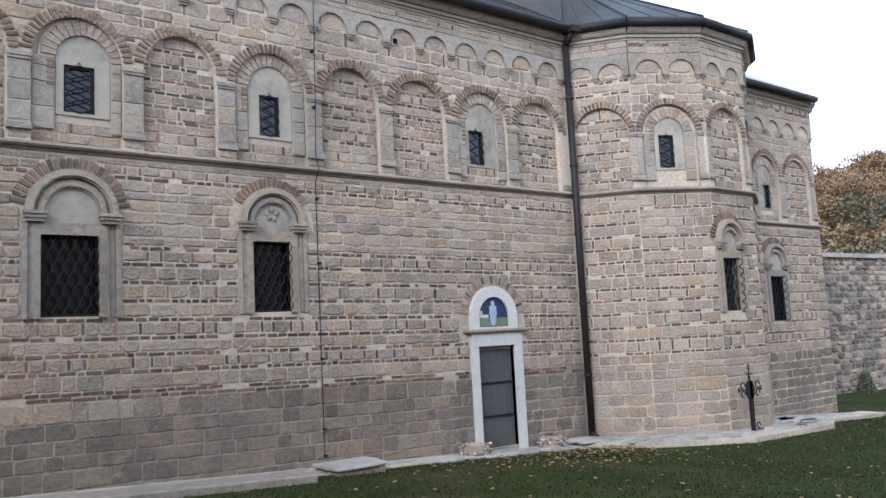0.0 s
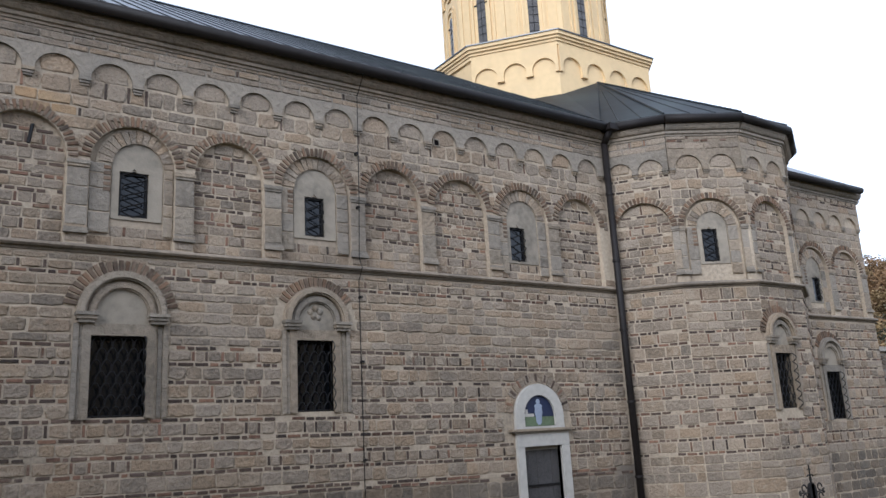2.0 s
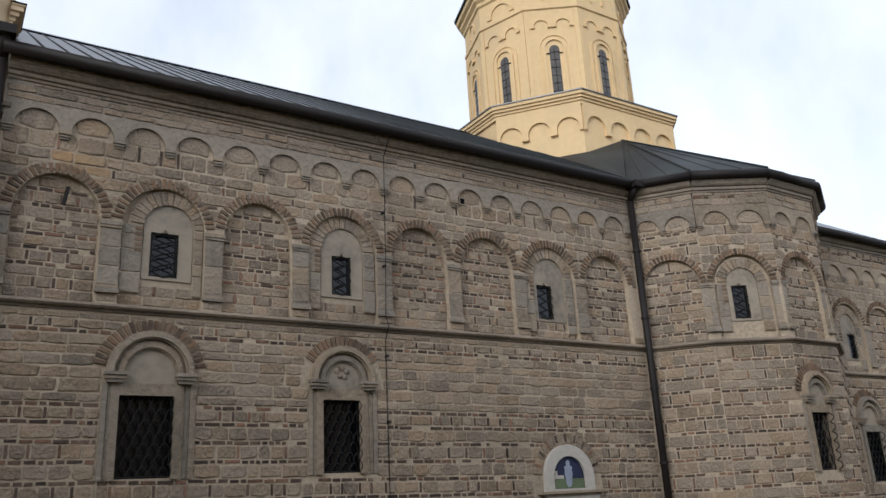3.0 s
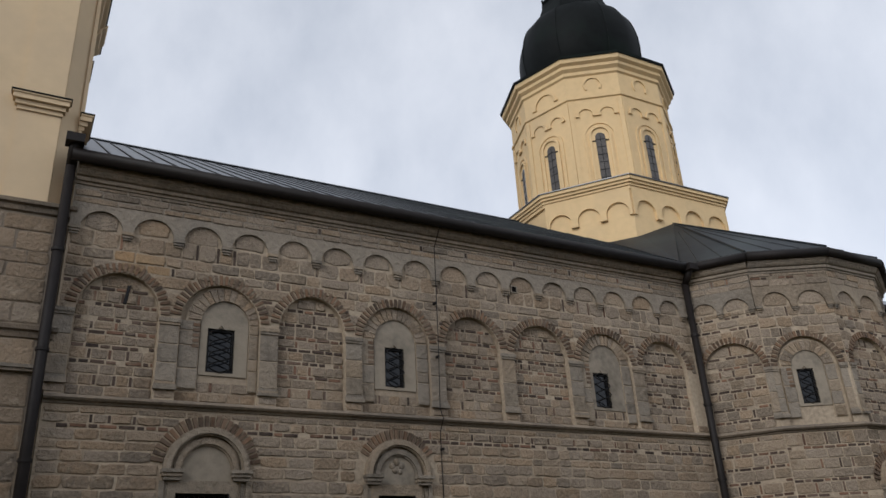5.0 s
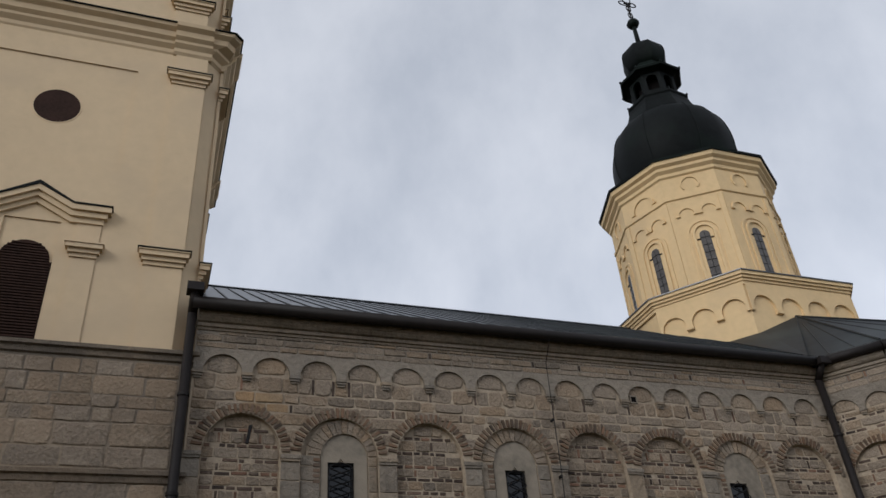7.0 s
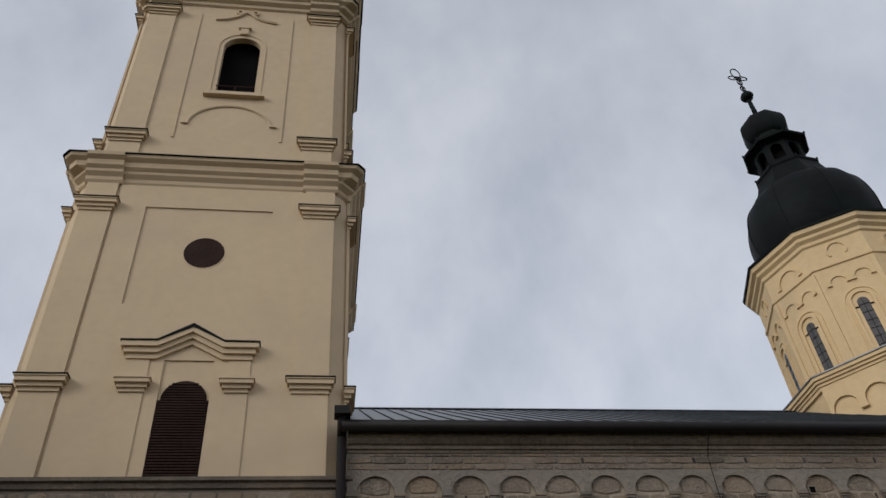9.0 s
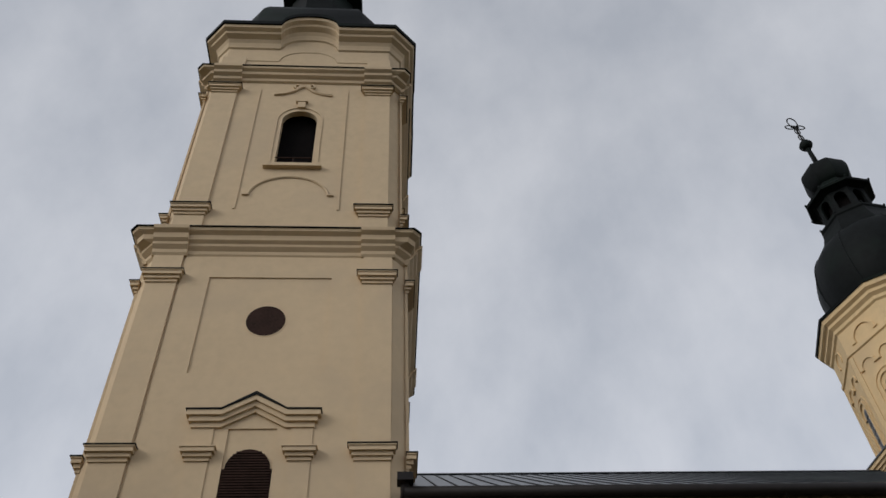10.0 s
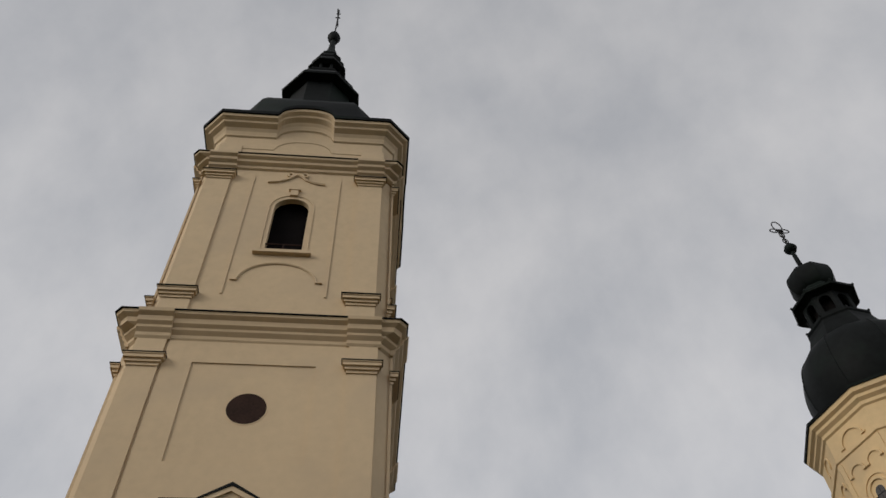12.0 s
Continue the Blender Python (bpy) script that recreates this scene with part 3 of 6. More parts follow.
LOWER = [(2.205, 2.96, 2.72, 3.86), (5.30, 5.95, 2.72, 3.86)]
UPPER = [(2.52, 2.94, 5.66, 6.36), (5.52, 5.88, 5.65, 6.34), (9.99, 10.37, 5.57, 6.26)]
FAR_X0, FAR_X1 = 18.4, 23.22
FAR_LOWER, FAR_UPPER = (20.28, 20.95, 2.13, 3.36), (20.52, 20.85, 5.28, 5.94)
DOOR = (9.85, 10.78, 0.0, 1.95)
LEFT_END = 0.36
VENT = (8.25, 7.74)

wb = Build()
FOOT_Z = 1.46
wb.grid([LEFT_END, 13.2], [FOOT_Z, STRING_Z], 0.0, 0.9, LOWER + [(DOOR[0], DOOR[1], FOOT_Z, DOOR[3])])
wall = cpart("wall", wb, MORTAR, "lower wall of sandstone blocks with brick courses")
wb = Build()
wb.grid([LEFT_END, 13.2], [-1.5, FOOT_Z], 0.0, 0.9, [(DOOR[0], DOOR[1], DOOR[2], FOOT_Z)])
cpart("wall_foot", wb, OLD_MORTAR, "brown foot of the wall in rough blocks")
wb = Build()
wb.grid([LEFT_END, 13.2], [STRING_Z, EAVE_Z], 0.1, 0.9, UPPER)
opened = [((a + b) / 2, (b - a) / 2 - 0.15) for a, b in zip(PIERS, PIERS[1:])]
WINDOW_BAYS = (1, 3, 6)


def blind_low(u):
    for c, r in opened:
        if abs(u - c) < r:
            return SPRING + math.sqrt(max(0.0, r * r - (u - c) ** 2)) * (RADIUS / r)
    return STRING_Z


us = sorted({LEFT_END, 13.0, *(c + r * math.cos(math.pi * k / 16) for c, r in opened for k in range(17))})
wb.layer(us, blind_low, EAVE_Z, 0.0, 0.1)
upper_wall = cpart("upper_wall", wb, MORTAR, "upper wall with blind round arches edged in brick")

CORBELS = [0.43 + PITCH * k for k in range(17)]
small = [((a + b) / 2, PITCH / 2 - 0.075) for a, b in zip(CORBELS, CORBELS[1:])]


def arcade_low(cs, base, spring):
    def low(u):
        for c, r in cs:
            if abs(u - c) < r:
                return spring + math.sqrt(max(0.0, r * r - (u - c) ** 2))
        return base
    return low


ab = Build()
us = sorted({LEFT_END, 12.75, *(c + r * math.cos(math.pi * k / 10) for c, r in small for k in range(11))})
ab.layer(us, arcade_low(small, 7.70, 7.70), 8.08, -0.06, 0.0)
ab.box(LEFT_END, 12.75, -0.055, 0.0, 8.08, EAVE_Z)
arcade = cpart("arcade", ab, GREY, "row of small round corbel arches under the eaves")
for c in CORBELS:
    cb = Build()
    corbel(cb, c, 7.71, 0.0)
    cpart("corbel", cb, GREY)


def cornice(x0, x1, dz=0.0):
    b = Build()
    prof = [(0.0, 8.40), (-0.08, 8.40), (-0.085, 8.44), (-0.12, 8.45), (-0.125, 8.50), (-0.105, 8.515), (-0.15, 8.53), (-0.185, 8.57), (-0.2, 8.60), (-0.215, 8.61), (-0.22, 8.72), (0.1, 8.72), (0.1, 8.4)]
    b.rings([[(x, v, z + dz) for v, z in prof] for x in (x0, x1)])
    return b


cpart("cornice", cornice(LEFT_END, 12.72), GREY, "moulded stone cornice")


def string_course(x0, x1, z=STRING_Z):
    b = Build()
    prof = [(0.0, z - 0.045), (-0.025, z - 0.04), (-0.03, z - 0.005), (-0.08, z), (-0.105, z + 0.03), (-0.09, z + 0.06), (-0.05, z + 0.075), (0.0, z + 0.095), (0.1, z + 0.11), (0.1, z - 0.045)]
    b.rings([[(x, v, q) for v, q in prof] for x in (x0, x1)])
    return b


cpart("string_course", string_course(LEFT_END, 12.85), STRING, "rounded stone string course")
for k, (c, r) in enumerate(opened):
    rb = Build()
    rb.voussoirs(c, SPRING + RADIUS - r, r + 0.004, r + 0.15, -0.024, 0.02, 3 if k else -2, 177, width=0.082)
    cpart("brick_arch", rb, ARCH_BRICK, kind="stuff")
for k, u in enumerate(PIERS[:-1]):
    pb = Build()
    pier(pb, u, 5.32, SPRING)
    cpart("pier", pb, GREY)
for h, k in zip(UPPER, WINDOW_BAYS):
    upper_window(church, TO_CHURCH @ FRONT, *h, opened[k][0], SPRING + 0.03, opened[k][1], shift=0.08 if k == 1 else 0.0)
lower_window(church, TO_CHURCH @ FRONT, *LOWER[0], 2.62, 4.18, 0.61)
carved = lower_window(church, TO_CHURCH @ FRONT, *LOWER[1], 5.66, 4.17, 0.57, (30, 152))
rb = Build()
for du, dz, r in ((-0.1, 0.06, 0.055), (-0.02, 0.12, 0.06), (0.07, 0.07, 0.06), (-0.05, -0.02, 0.05), (0.04, -0.03, 0.05)):
    rb.rings([[(5.66 + du + q * r * math.cos(math.tau * i / 8), -v, 4.27 + dz + q * r * math.sin(math.tau * i / 8)) for i in range(8)] for q, v in ((1.0, 0.004), (0.8, 0.02), (0.4, 0.03))])
part("carving", rb, GREY, carved, "worn shallow carving")

vent = thing("wall_vent", "small dark square vent hole under the eaves", "vent", at=(VENT[0], 12.0, VENT[1]))
q = Build()
for a, c, d, e in ((-0.075, -0.055, -0.075, 0.075), (0.055, 0.075, -0.075, 0.075), (-0.055, 0.055, -0.075, -0.055), (-0.055, 0.055, 0.055, 0.075)):
    q.box(a, c, -0.03, 0.02, d, e)
part("vent_frame", q, GREY, vent)
q = Build()
# The hole is a near-black plate; its depth of shade is painted.
q.box(-0.055, 0.055, -0.016, 0.02, -0.055, 0.055)
part("vent_hole", q, SHADE_FILL, vent)

# roof of the nave: panels between standing seams
RIDGE_Y, RIDGE_Z = 17.8, 12.66
EAVE_Y, EAVE_TOP = 11.70, 8.86


def gable(x0, x1, dz):
    b, back = Build(), 2 * RIDGE_Y - EAVE_Y
    low, top, under = EAVE_TOP + dz, RIDGE_Z + dz, 8.73 + dz
    b.rings([[(x, EAVE_Y, under), (x, back, under), (x, back, low), (x, RIDGE_Y, top), (x, EAVE_Y, low)] for x in (x0, x1)])
    return b


rb = gable(LEFT_END, 19.0, 0.0)
roof = cpart("roof", rb, ROOF, "dark standing-seam sheet metal roof", at=Matrix.Identity(4))
cpart("east_roof", gable(19.0, 23.05, -0.12), ROOF, "dark sheet metal roof beyond the apse", at=Matrix.Identity(4))
for k in range(53):
    x = 0.78 + k * 0.341
    q = Build()
    q.rings([[(x - 0.014, y, z), (x + 0.014, y, z), (x + 0.011, y, z + 0.022), (x - 0.011, y, z + 0.022)] for y, z in ((EAVE_Y - 0.02, EAVE_TOP - 0.01), (RIDGE_Y, RIDGE_Z))])
    part("roof_seam", q, APSE_ROOF, roof)
rc = Build()
rc.rings([[(x, RIDGE_Y - 0.12, RIDGE_Z - 0.03), (x, RIDGE_Y + 0.12, RIDGE_Z - 0.03), (x, RIDGE_Y, RIDGE_Z + 0.06)] for x in (LEFT_END, 13.5)])
part("ridge_cap", rc, ROOF, roof)
gut = Build()
gut.rings([[(x, 11.66 + 0.1 * math.cos(a), 8.745 + 0.1 * math.sin(a)) for a in [math.tau * i / 10 for i in range(10)]] for x in (0.25, 12.72)])
cpart("gutter", gut, PIPE, "dark metal eaves gutter", at=Matrix.Identity(4), smooth=True)
gut = Build()
gut.rings([[(x, 11.66 + 0.1 * math.cos(a), 8.62 + 0.1 * math.sin(a)) for a in [math.tau * i / 10 for i in range(10)]] for x in (19.3, 23.1)])
cpart("gutter", gut, PIPE, "dark metal eaves gutter", at=Matrix.Identity(4), smooth=True)
bb = Build()
bb.box(LEFT_END, 23.2, 10.7, 11.4, -1.5, EAVE_Z + 0.15)
cpart("north_wall", bb, MORTAR)
bb = Build()
bb.box(22.6, 23.2, 0.9, 10.7, -1.5, EAVE_Z + 0.15)
cpart("end_wall", bb, MORTAR)

# door
dr = thing("portal_door", "dark plank door in a white stone portal under a painted lunette", "door", at=(10.32, 12, 0))
TO_DOOR = Matrix.Translation((-10.32, 0, 0))
for k in range(5):
    a = DOOR[0] + 0.012 + k * 0.182
    q = Build()
    q.box(a, a + 0.178, 0.075 + 0.003 * (k % 2), 0.15, 0.0, 1.93)
    part("plank", q, DARKWOOD, dr, "", TO_DOOR)
for z in (0.58, 1.22):
    q = Build()
    q.box(DOOR[0] + 0.02, DOOR[1] - 0.02, 0.05, 0.075, z, z + 0.035)
    part("iron_strap", q, IRON, dr, "", TO_DOOR)
q = Build()
q.box(DOOR[0] + 0.06, DOOR[0] + 0.085, 0.045, 0.075, 0.98, 1.08)
part("lock_plate", q, WHITE, dr, "small pale lock plate", TO_DOOR)
q = Build()
q.box(DOOR[0] + 0.02, DOOR[1], 0.055, 0.09, 1.88, 1.95)
part("draught_strip", q, PAVING, dr, "", TO_DOOR)
for a, b in ((9.68, 9.85), (10.78, 10.98)):
    q = Build()
    q.box(a, b, -0.06, 0.3, -0.15, 1.95)
    part("jamb", q, WHITE, dr, "", TO_DOOR)
q = Build()
q.box(9.68, 10.98, -0.06, 0.3, 1.953, 2.2)
part("lintel", q, WHITE, dr, "", TO_DOOR)
q = Build()
for z0, z1, p, e in ((2.2, 2.235, 0.09, 0.02), (2.235, 2.28, 0.13, 0.1)):
    q.box(9.63 - e, 11.0 + e, -p, 0.02, z0, z1)
part("ledge", q, GREY, dr, "grey moulded stone ledge", TO_DOOR)
LX, LZ = 10.28, 2.52
q = Build()
q.arch_ring(LX, LZ, 0.385, 0.60, -0.07, 0.05, 0, 180, 24)
q.box(LX - 0.6, LX - 0.385, -0.07, 0.05, 2.28, LZ)
q.box(LX + 0.385, LX + 0.6, -0.07, 0.05, 2.28, LZ)
q.box(LX - 0.385, LX + 0.385, -0.07, 0.05, 2.28, 2.32)
part("lunette_frame", q, WHITE, dr, "white stone arch", TO_DOOR)
q = Build()
q.prism([(LX - 0.385, 2.32), (LX + 0.385, 2.32)] + [(LX + 0.385 * math.cos(math.pi * k / 16), LZ + 0.385 * math.sin(math.pi * k / 16)) for k in range(17)], -0.02, 0.02)
icon = part("lunette_panel", q, BLUE, dr, "dark blue and green painted panel", TO_DOOR)
MEADOW = mat("painted_green", (0.10, 0.13, 0.07), 0.7, 0.2, 30, 3, 0.1)
PALE = mat("painted_pale_blue", (0.26, 0.29, 0.36), 0.7, 0.15, 30, 3, 0.1)
q = Build()
q.box(LX - 0.38, LX + 0.38, -0.026, -0.018, 2.325, 2.5)
part("painted_ground", q, MEADOW, icon)
q = Build()
q.rings([[(LX + 0.0 + w * math.cos(a), -0.028 + 0.006 * math.sin(a), z) for a in [math.tau * k / 10 for k in range(10)]] for w, z in ((0.03, 2.35), (0.07, 2.4), (0.075, 2.5), (0.1, 2.58), (0.085, 2.66), (0.1, 2.71), (0.035, 2.745), (0.055, 2.78), (0.03, 2.83))])
part("painted_shape", q, PALE, icon)
q = Build()
q.box(LX - 0.37, LX - 0.12, -0.028, -0.02, 2.502, 2.56)
q.box(LX - 0.33, LX - 0.27, -0.028, -0.02, 2.56, 2.64)
part("painted_shape", q, WHITE, icon)
q = Build()
q.voussoirs(LX, LZ, 0.63, 0.82, -0.02, 0.0, 5, 175, width=0.15, gap=0.18)
part("stone_arch", q, STONE, dr, "", TO_DOOR, kind="stuff")
for k in range(9):
    t = radians(18 + 18 * k)
    q = Build()
    q.prism([(LX + r * math.cos(t) + w * math.sin(t), LZ + r * math.sin(t) - w * math.cos(t)) for r, w in ((0.66, 0.022), (0.8, 0.022), (0.8, -0.022), (0.66, -0.022))], -0.028, 0.0)
    part("arch_brick", q, BRICK, dr, "", TO_DOOR)

# wall beyond the apse
DZ = -0.27
fb = Build()
fb.grid([FAR_X0, FAR_X1], [-1.8, 4.8], 0.0, 0.9, [FAR_LOWER])
far_wall = cpart("east_wall", fb, MORTAR, "wall beyond the apse")
fb = Build()
fb.grid([FAR_X0, FAR_X1], [4.8, EAVE_Z - 0.05], 0.1, 0.9, [FAR_UPPER])
FAR_PIERS = [18.3, 19.8, 21.4, 23.05]
far_open = [((a + b) / 2, (b - a) / 2 - 0.15) for a, b in zip(FAR_PIERS, FAR_PIERS[1:])]
FAR_SPRING = SPRING + DZ


def far_low(u):
    for c, r in far_open:
        if abs(u - c) < r:
            return FAR_SPRING + math.sqrt(max(0.0, r * r - (u - c) ** 2)) * (0.62 / r)
    return 4.8


us = sorted({FAR_X0, FAR_X1, *(v for c, r in far_open for v in (c + r * math.cos(math.pi * k / 12) for k in range(13)) if FAR_X0 < v < FAR_X1)})
fb.layer(us, far_low, EAVE_Z - 0.05, 0.0, 0.1)
far_upper = cpart("east_upper_wall", fb, MORTAR)
cpart("east_cornice", cornice(FAR_X0, FAR_X1 + 0.1, -0.1), GREY)
cpart("east_string_course", string_course(FAR_X0, FAR_X1 + 0.06, 4.8), STRING)
far_corbels = [FAR_X1 - 0.1 - 0.8 * k for k in range(6)]
far_small = [(c - 0.4, 0.32) for c in far_corbels]
ab = Build()
us = sorted({FAR_X0, FAR_X1, *(v for c, r in far_small for v in (c + r * math.cos(math.pi * k / 8) for k in range(9)) if FAR_X0 < v < FAR_X1)})
ab.layer(us, arcade_low(far_small, 7.5, 7.5), EAVE_Z - 0.12, -0.06, 0.0)
cpart("east_arcade", ab, GREY)
for c in far_corbels:
    cb = Build()
    corbel(cb, c, 7.51, 0.0)
    cpart("corbel", cb, GREY)
for k, (c, r) in enumerate(far_open):
    q = Build()
    q.voussoirs(c, FAR_SPRING, r + 0.004, r + 0.135, -0.024, 0.02, 3, 177, width=0.085)
    cpart("brick_arch", q, ARCH_BRICK, kind="stuff")
for u in FAR_PIERS[1:]:
    q = Build()
    pier(q, u, 5.05, FAR_SPRING)
    cpart("pier", q, GREY)
upper_window(church, TO_CHURCH @ FRONT, *FAR_UPPER, far_open[1][0], FAR_SPRING, far_open[1][1] * 0.9)
lower_window(church, TO_CHURCH @ FRONT, *FAR_LOWER, 20.62, 3.7, 0.56, (30, 150))

# facing stones of the nave


def low_free(z):
    blocked = []
    for (u0, u1, z0, z1), cx, sp, r in ((LOWER[0], 2.62, 4.18, 0.79), (LOWER[1], 5.66, 4.17, 0.74)):
        if z0 < z < sp:
            blocked.append((min(u0 - 0.13, cx - r + 0.13), max(u1 + 0.13, cx + r - 0.13)))
        elif sp <= z < sp + r:
            blocked.append(chord(cx, sp, r, z))
    if z < 2.28:
        blocked.append((9.66, 11.0))
    elif z < LZ + 0.86:
        blocked.append(chord(LX, LZ, 0.84, max(z, LZ)))
    return cut((LEFT_END + 0.02, 12.72), blocked)


ms = Masonry()
ms.foot = 1.5
fall = lambda z: 0.026 * min(1.0, max(0.0, (4.9 - z) / 3.2))
ms.lay(0.0, -0.55, 1.62, low_free, "plain", (0.15, 0.27), (0.18, 0.5), drift=fall)
for z in (1.615, 1.685):
    for a, b in low_free(z - 0.2):
        u = a
        while u < b - 0.05:
            w = min(random.uniform(0.12, 0.34), b - u)
            if random.random() < 0.9:
                q = z - fall(z) * u + random.uniform(-0.006, 0.006)
                ms.bricks.stone(u + 0.010, u + w - 0.010, 0.0, q + 0.008, q + 0.058, 0.014, 0.006)
            u += w
ms.lay(0.0, 1.755, 3.9, low_free, "mixed", (0.16, 0.21), (0.18, 0.46), drift=fall)
ms.lay(0.0, 3.9, 4.55, low_free, "plain", (0.15, 0.22), (0.22, 0.6), drift=fall)
ms.lay(0.0, 4.55, STRING_Z - 0.07, low_free, "mixed", (0.13, 0.17), drift=fall)
ms.put(wall, Matrix.Identity(4), lambda u, z: 0.6 < u < 9.0 and z < 3.2)


def niche_free(z):
    out = []
    for k, (c, r) in enumerate(opened):
        if k in WINDOW_BAYS:
            if z < 5.5:
                out.append((c - r + 0.02, c + r - 0.02))
        elif z < SPRING + RADIUS:
            a, b = chord(c, SPRING, r, z)
            if b - a > 0.1:
                out.append((a + 0.01, b - 0.01))
    return out


ms = Masonry()
ms.lay(0.1, STRING_Z + 0.11, 7.02, niche_free, "mixed", (0.13, 0.18), (0.16, 0.42))
ms.lay(0.0, STRING_Z + 0.11, 5.33, lambda z: [(u - 0.14, u + 0.14) for u in PIERS], "plain", (0.1, 0.2), (0.14, 0.28))
ms.lay(0.0, SPRING, 7.7, lambda z: cut((LEFT_END + 0.02, 12.72), [chord(c, SPRING, r + 0.13, z) for c, r in opened if SPRING <= z < SPRING + r + 0.13]), "sparse", (0.15, 0.23), (0.22, 0.56))
ms.lay(0.0, 7.7, 8.02, lambda z: [(a + 0.01, b - 0.01) for a, b in (chord(c, 7.7, r, z) for c, r in small) if b - a > 0.1], "plain", (0.3, 0.33), (0.5, 0.7))
ms.lay(-0.055, 8.1, 8.33, lambda z: [(LEFT_END + 0.01, 12.74)], "sparse", (0.1, 0.14), (0.3, 0.75))
ms.lay(-0.055, 8.33, 8.4, lambda z: [(0.7, 12.74)], "sparse", (0.07, 0.08), (0.12, 0.5))
ms.rusty = lambda u, z: 6.98 < z < 7.5 and abs(u - 1.45 - (z - 7.2) * 0.3) < 0.42
ms.put(upper_wall, Matrix.Identity(4), lambda u, z: z < 7.1 and u < 9.0)


def far_free(z):
    blocked = [(20.05, 21.15)] if 2.0 < z < 3.7 else [chord(20.62, 3.7, 0.72, z)] if 3.7 <= z < 4.42 else []
    return cut((FAR_X0, FAR_X1), blocked)


ms = Masonry()
ms.foot = 1.3
ms.lay(0.0, -1.0, 1.3, far_free, "plain", (0.16, 0.27), (0.25, 0.55))
ms.lay(0.0, 1.3, 4.7, far_free, "mixed", (0.17, 0.23))
ms.put(far_wall, Matrix.Identity(4))
ms = Masonry()
ms.lay(0.1, 4.92, 6.8, lambda z: [(max(FAR_X0, a + 0.01), b - 0.01) for k, (c, r) in enumerate(far_open) for a, b in (chord(c, FAR_SPRING, r, z),) if b - a > 0.1 and (k != 1 or z < 5.1)], "mixed", (0.14, 0.2))
ms.lay(0.0, FAR_SPRING, 7.55, lambda z: cut((FAR_X0, FAR_X1), [chord(c, FAR_SPRING, r + 0.13, z) for c, r in far_open]), "plain", (0.16, 0.24))
ms.lay(-0.06, 7.9, 8.3, lambda z: [(FAR_X0, FAR_X1)], "mixed", (0.18, 0.22), (0.3, 0.6))
ms.put(far_upper, Matrix.Identity(4))

# ---- apse ----
AX = 15.88
CORNERS = [(AX - 3.1, 12.05), (AX - 2.23, 10.92), (AX - 0.81, 10.10), (AX + 0.81, 10.12), (AX + 2.23, 10.92), (AX + 3.1, 12.05)]
apse = thing("church_apse", "polygonal side apse of sandstone and brick", "apse", at=(AX, 11.2, 0))
TO_APSE = Matrix.Translation((-AX, -11.2, 0))
for n, (a, b) in enumerate(zip(CORNERS, CORNERS[1:])):
    at, length = TO_APSE @ face_at(a, b), math.dist(a, b)
    lo = [(0.20, 0.80, 2.42, 3.57)] if n == 2 else []
    up = [(length * 0.46 - 0.17, length * 0.46 + 0.17, 5.58, 6.30)] if n == 1 else []
    c, r = length / 2 + (0.04 if n == 0 else 0), length / 2 - (0.19 if n else 0.12)
    rise = 0.62 / r
    sp = 6.36
    b1 = Build()
    b1.grid([0, length], [-1.2, STRING_Z], 0.0, 0.5, lo)
    w1 = part("wall", b1, MORTAR, apse, "face of the apse in sandstone with thin brick courses", at)
    b2 = Build()
    b2.grid([0.0, length], [STRING_Z, EAVE_Z], 0.09, 0.5, up)
    low = lambda u: sp + math.sqrt(max(0.0, r * r - (u - c) ** 2)) * rise if abs(u - c) < r else STRING_Z
    b2.layer(sorted({0.0, length, *(c + r * math.cos(math.pi * k / 16) for k in range(17))}), low, EAVE_Z, 0.0, 0.09)
    w2 = part("upper_wall", b2, MORTAR, apse, "upper face with a blind arch", at)
    b3 = Build()
    sc = [(length * 0.27, length * 0.19), (length * 0.73, length * 0.19)]
    b3.layer(sorted({0.0, length, *(q + s * math.cos(math.pi * k / 10) for q, s in sc for k in range(11))}), arcade_low(sc, 7.66, 7.66), 8.06, -0.055, 0.0)
    b3.box(0.0, length, -0.055, 0.0, 8.06, EAVE_Z)
    part("arcade", b3, GREY, apse, "", at)
    for u in (0.07, length / 2, length - 0.07):
        cb = Build()
        corbel(cb, u, 7.67, 0.0, 0.14)
        part("corbel", cb, GREY, apse, "", at)
    b4 = cornice(-0.02, length + 0.02)
    part("cornice", b4, GREY, apse, "", at)
    part("string_course", string_course(-0.03, length + 0.03, STRING_Z - 0.03), STRING, apse, "", at)
    v = Build()
    steps = 24
    for k in range(steps):
        t0, t1 = (math.pi * (k + q) / steps for q in (0.17, 0.83))
        pt = lambda rr, t: (c + rr * math.cos(t), sp + rr * rise * math.sin(t))
        v.prism([pt(r, t0), pt(r + 0.125, t0), pt(r + 0.125, t1), pt(r, t1)], -0.022, 0.02)
    part("brick_arch", v, ARCH_BRICK, apse, "", at, kind="stuff")
    for u in (c - r - 0.07, c + r + 0.07):
        q = Build()
        pier(q, u, 5.3, sp, w=0.15)
        part("pier", q, GREY, apse, "", at)
    if up:
        upper_window(apse, at, *up[0], c, sp, r * 0.92, 0.09)
    if lo:
        lower_window(apse, at, *lo[0], 0.52, 3.92, 0.5)
    m = Masonry()

    def afree(z):
        blocked = []
        if lo:
            blocked = [(0.05, 0.95)] if 2.3 < z < 3.92 else [chord(0.52, 3.92, 0.64, z)] if 3.92 <= z < 4.56 else []
        return cut((0.0, length), blocked)

    m.lay(0.0, -0.45, 1.25, afree, "plain", (0.18, 0.3), (0.3, 0.65))
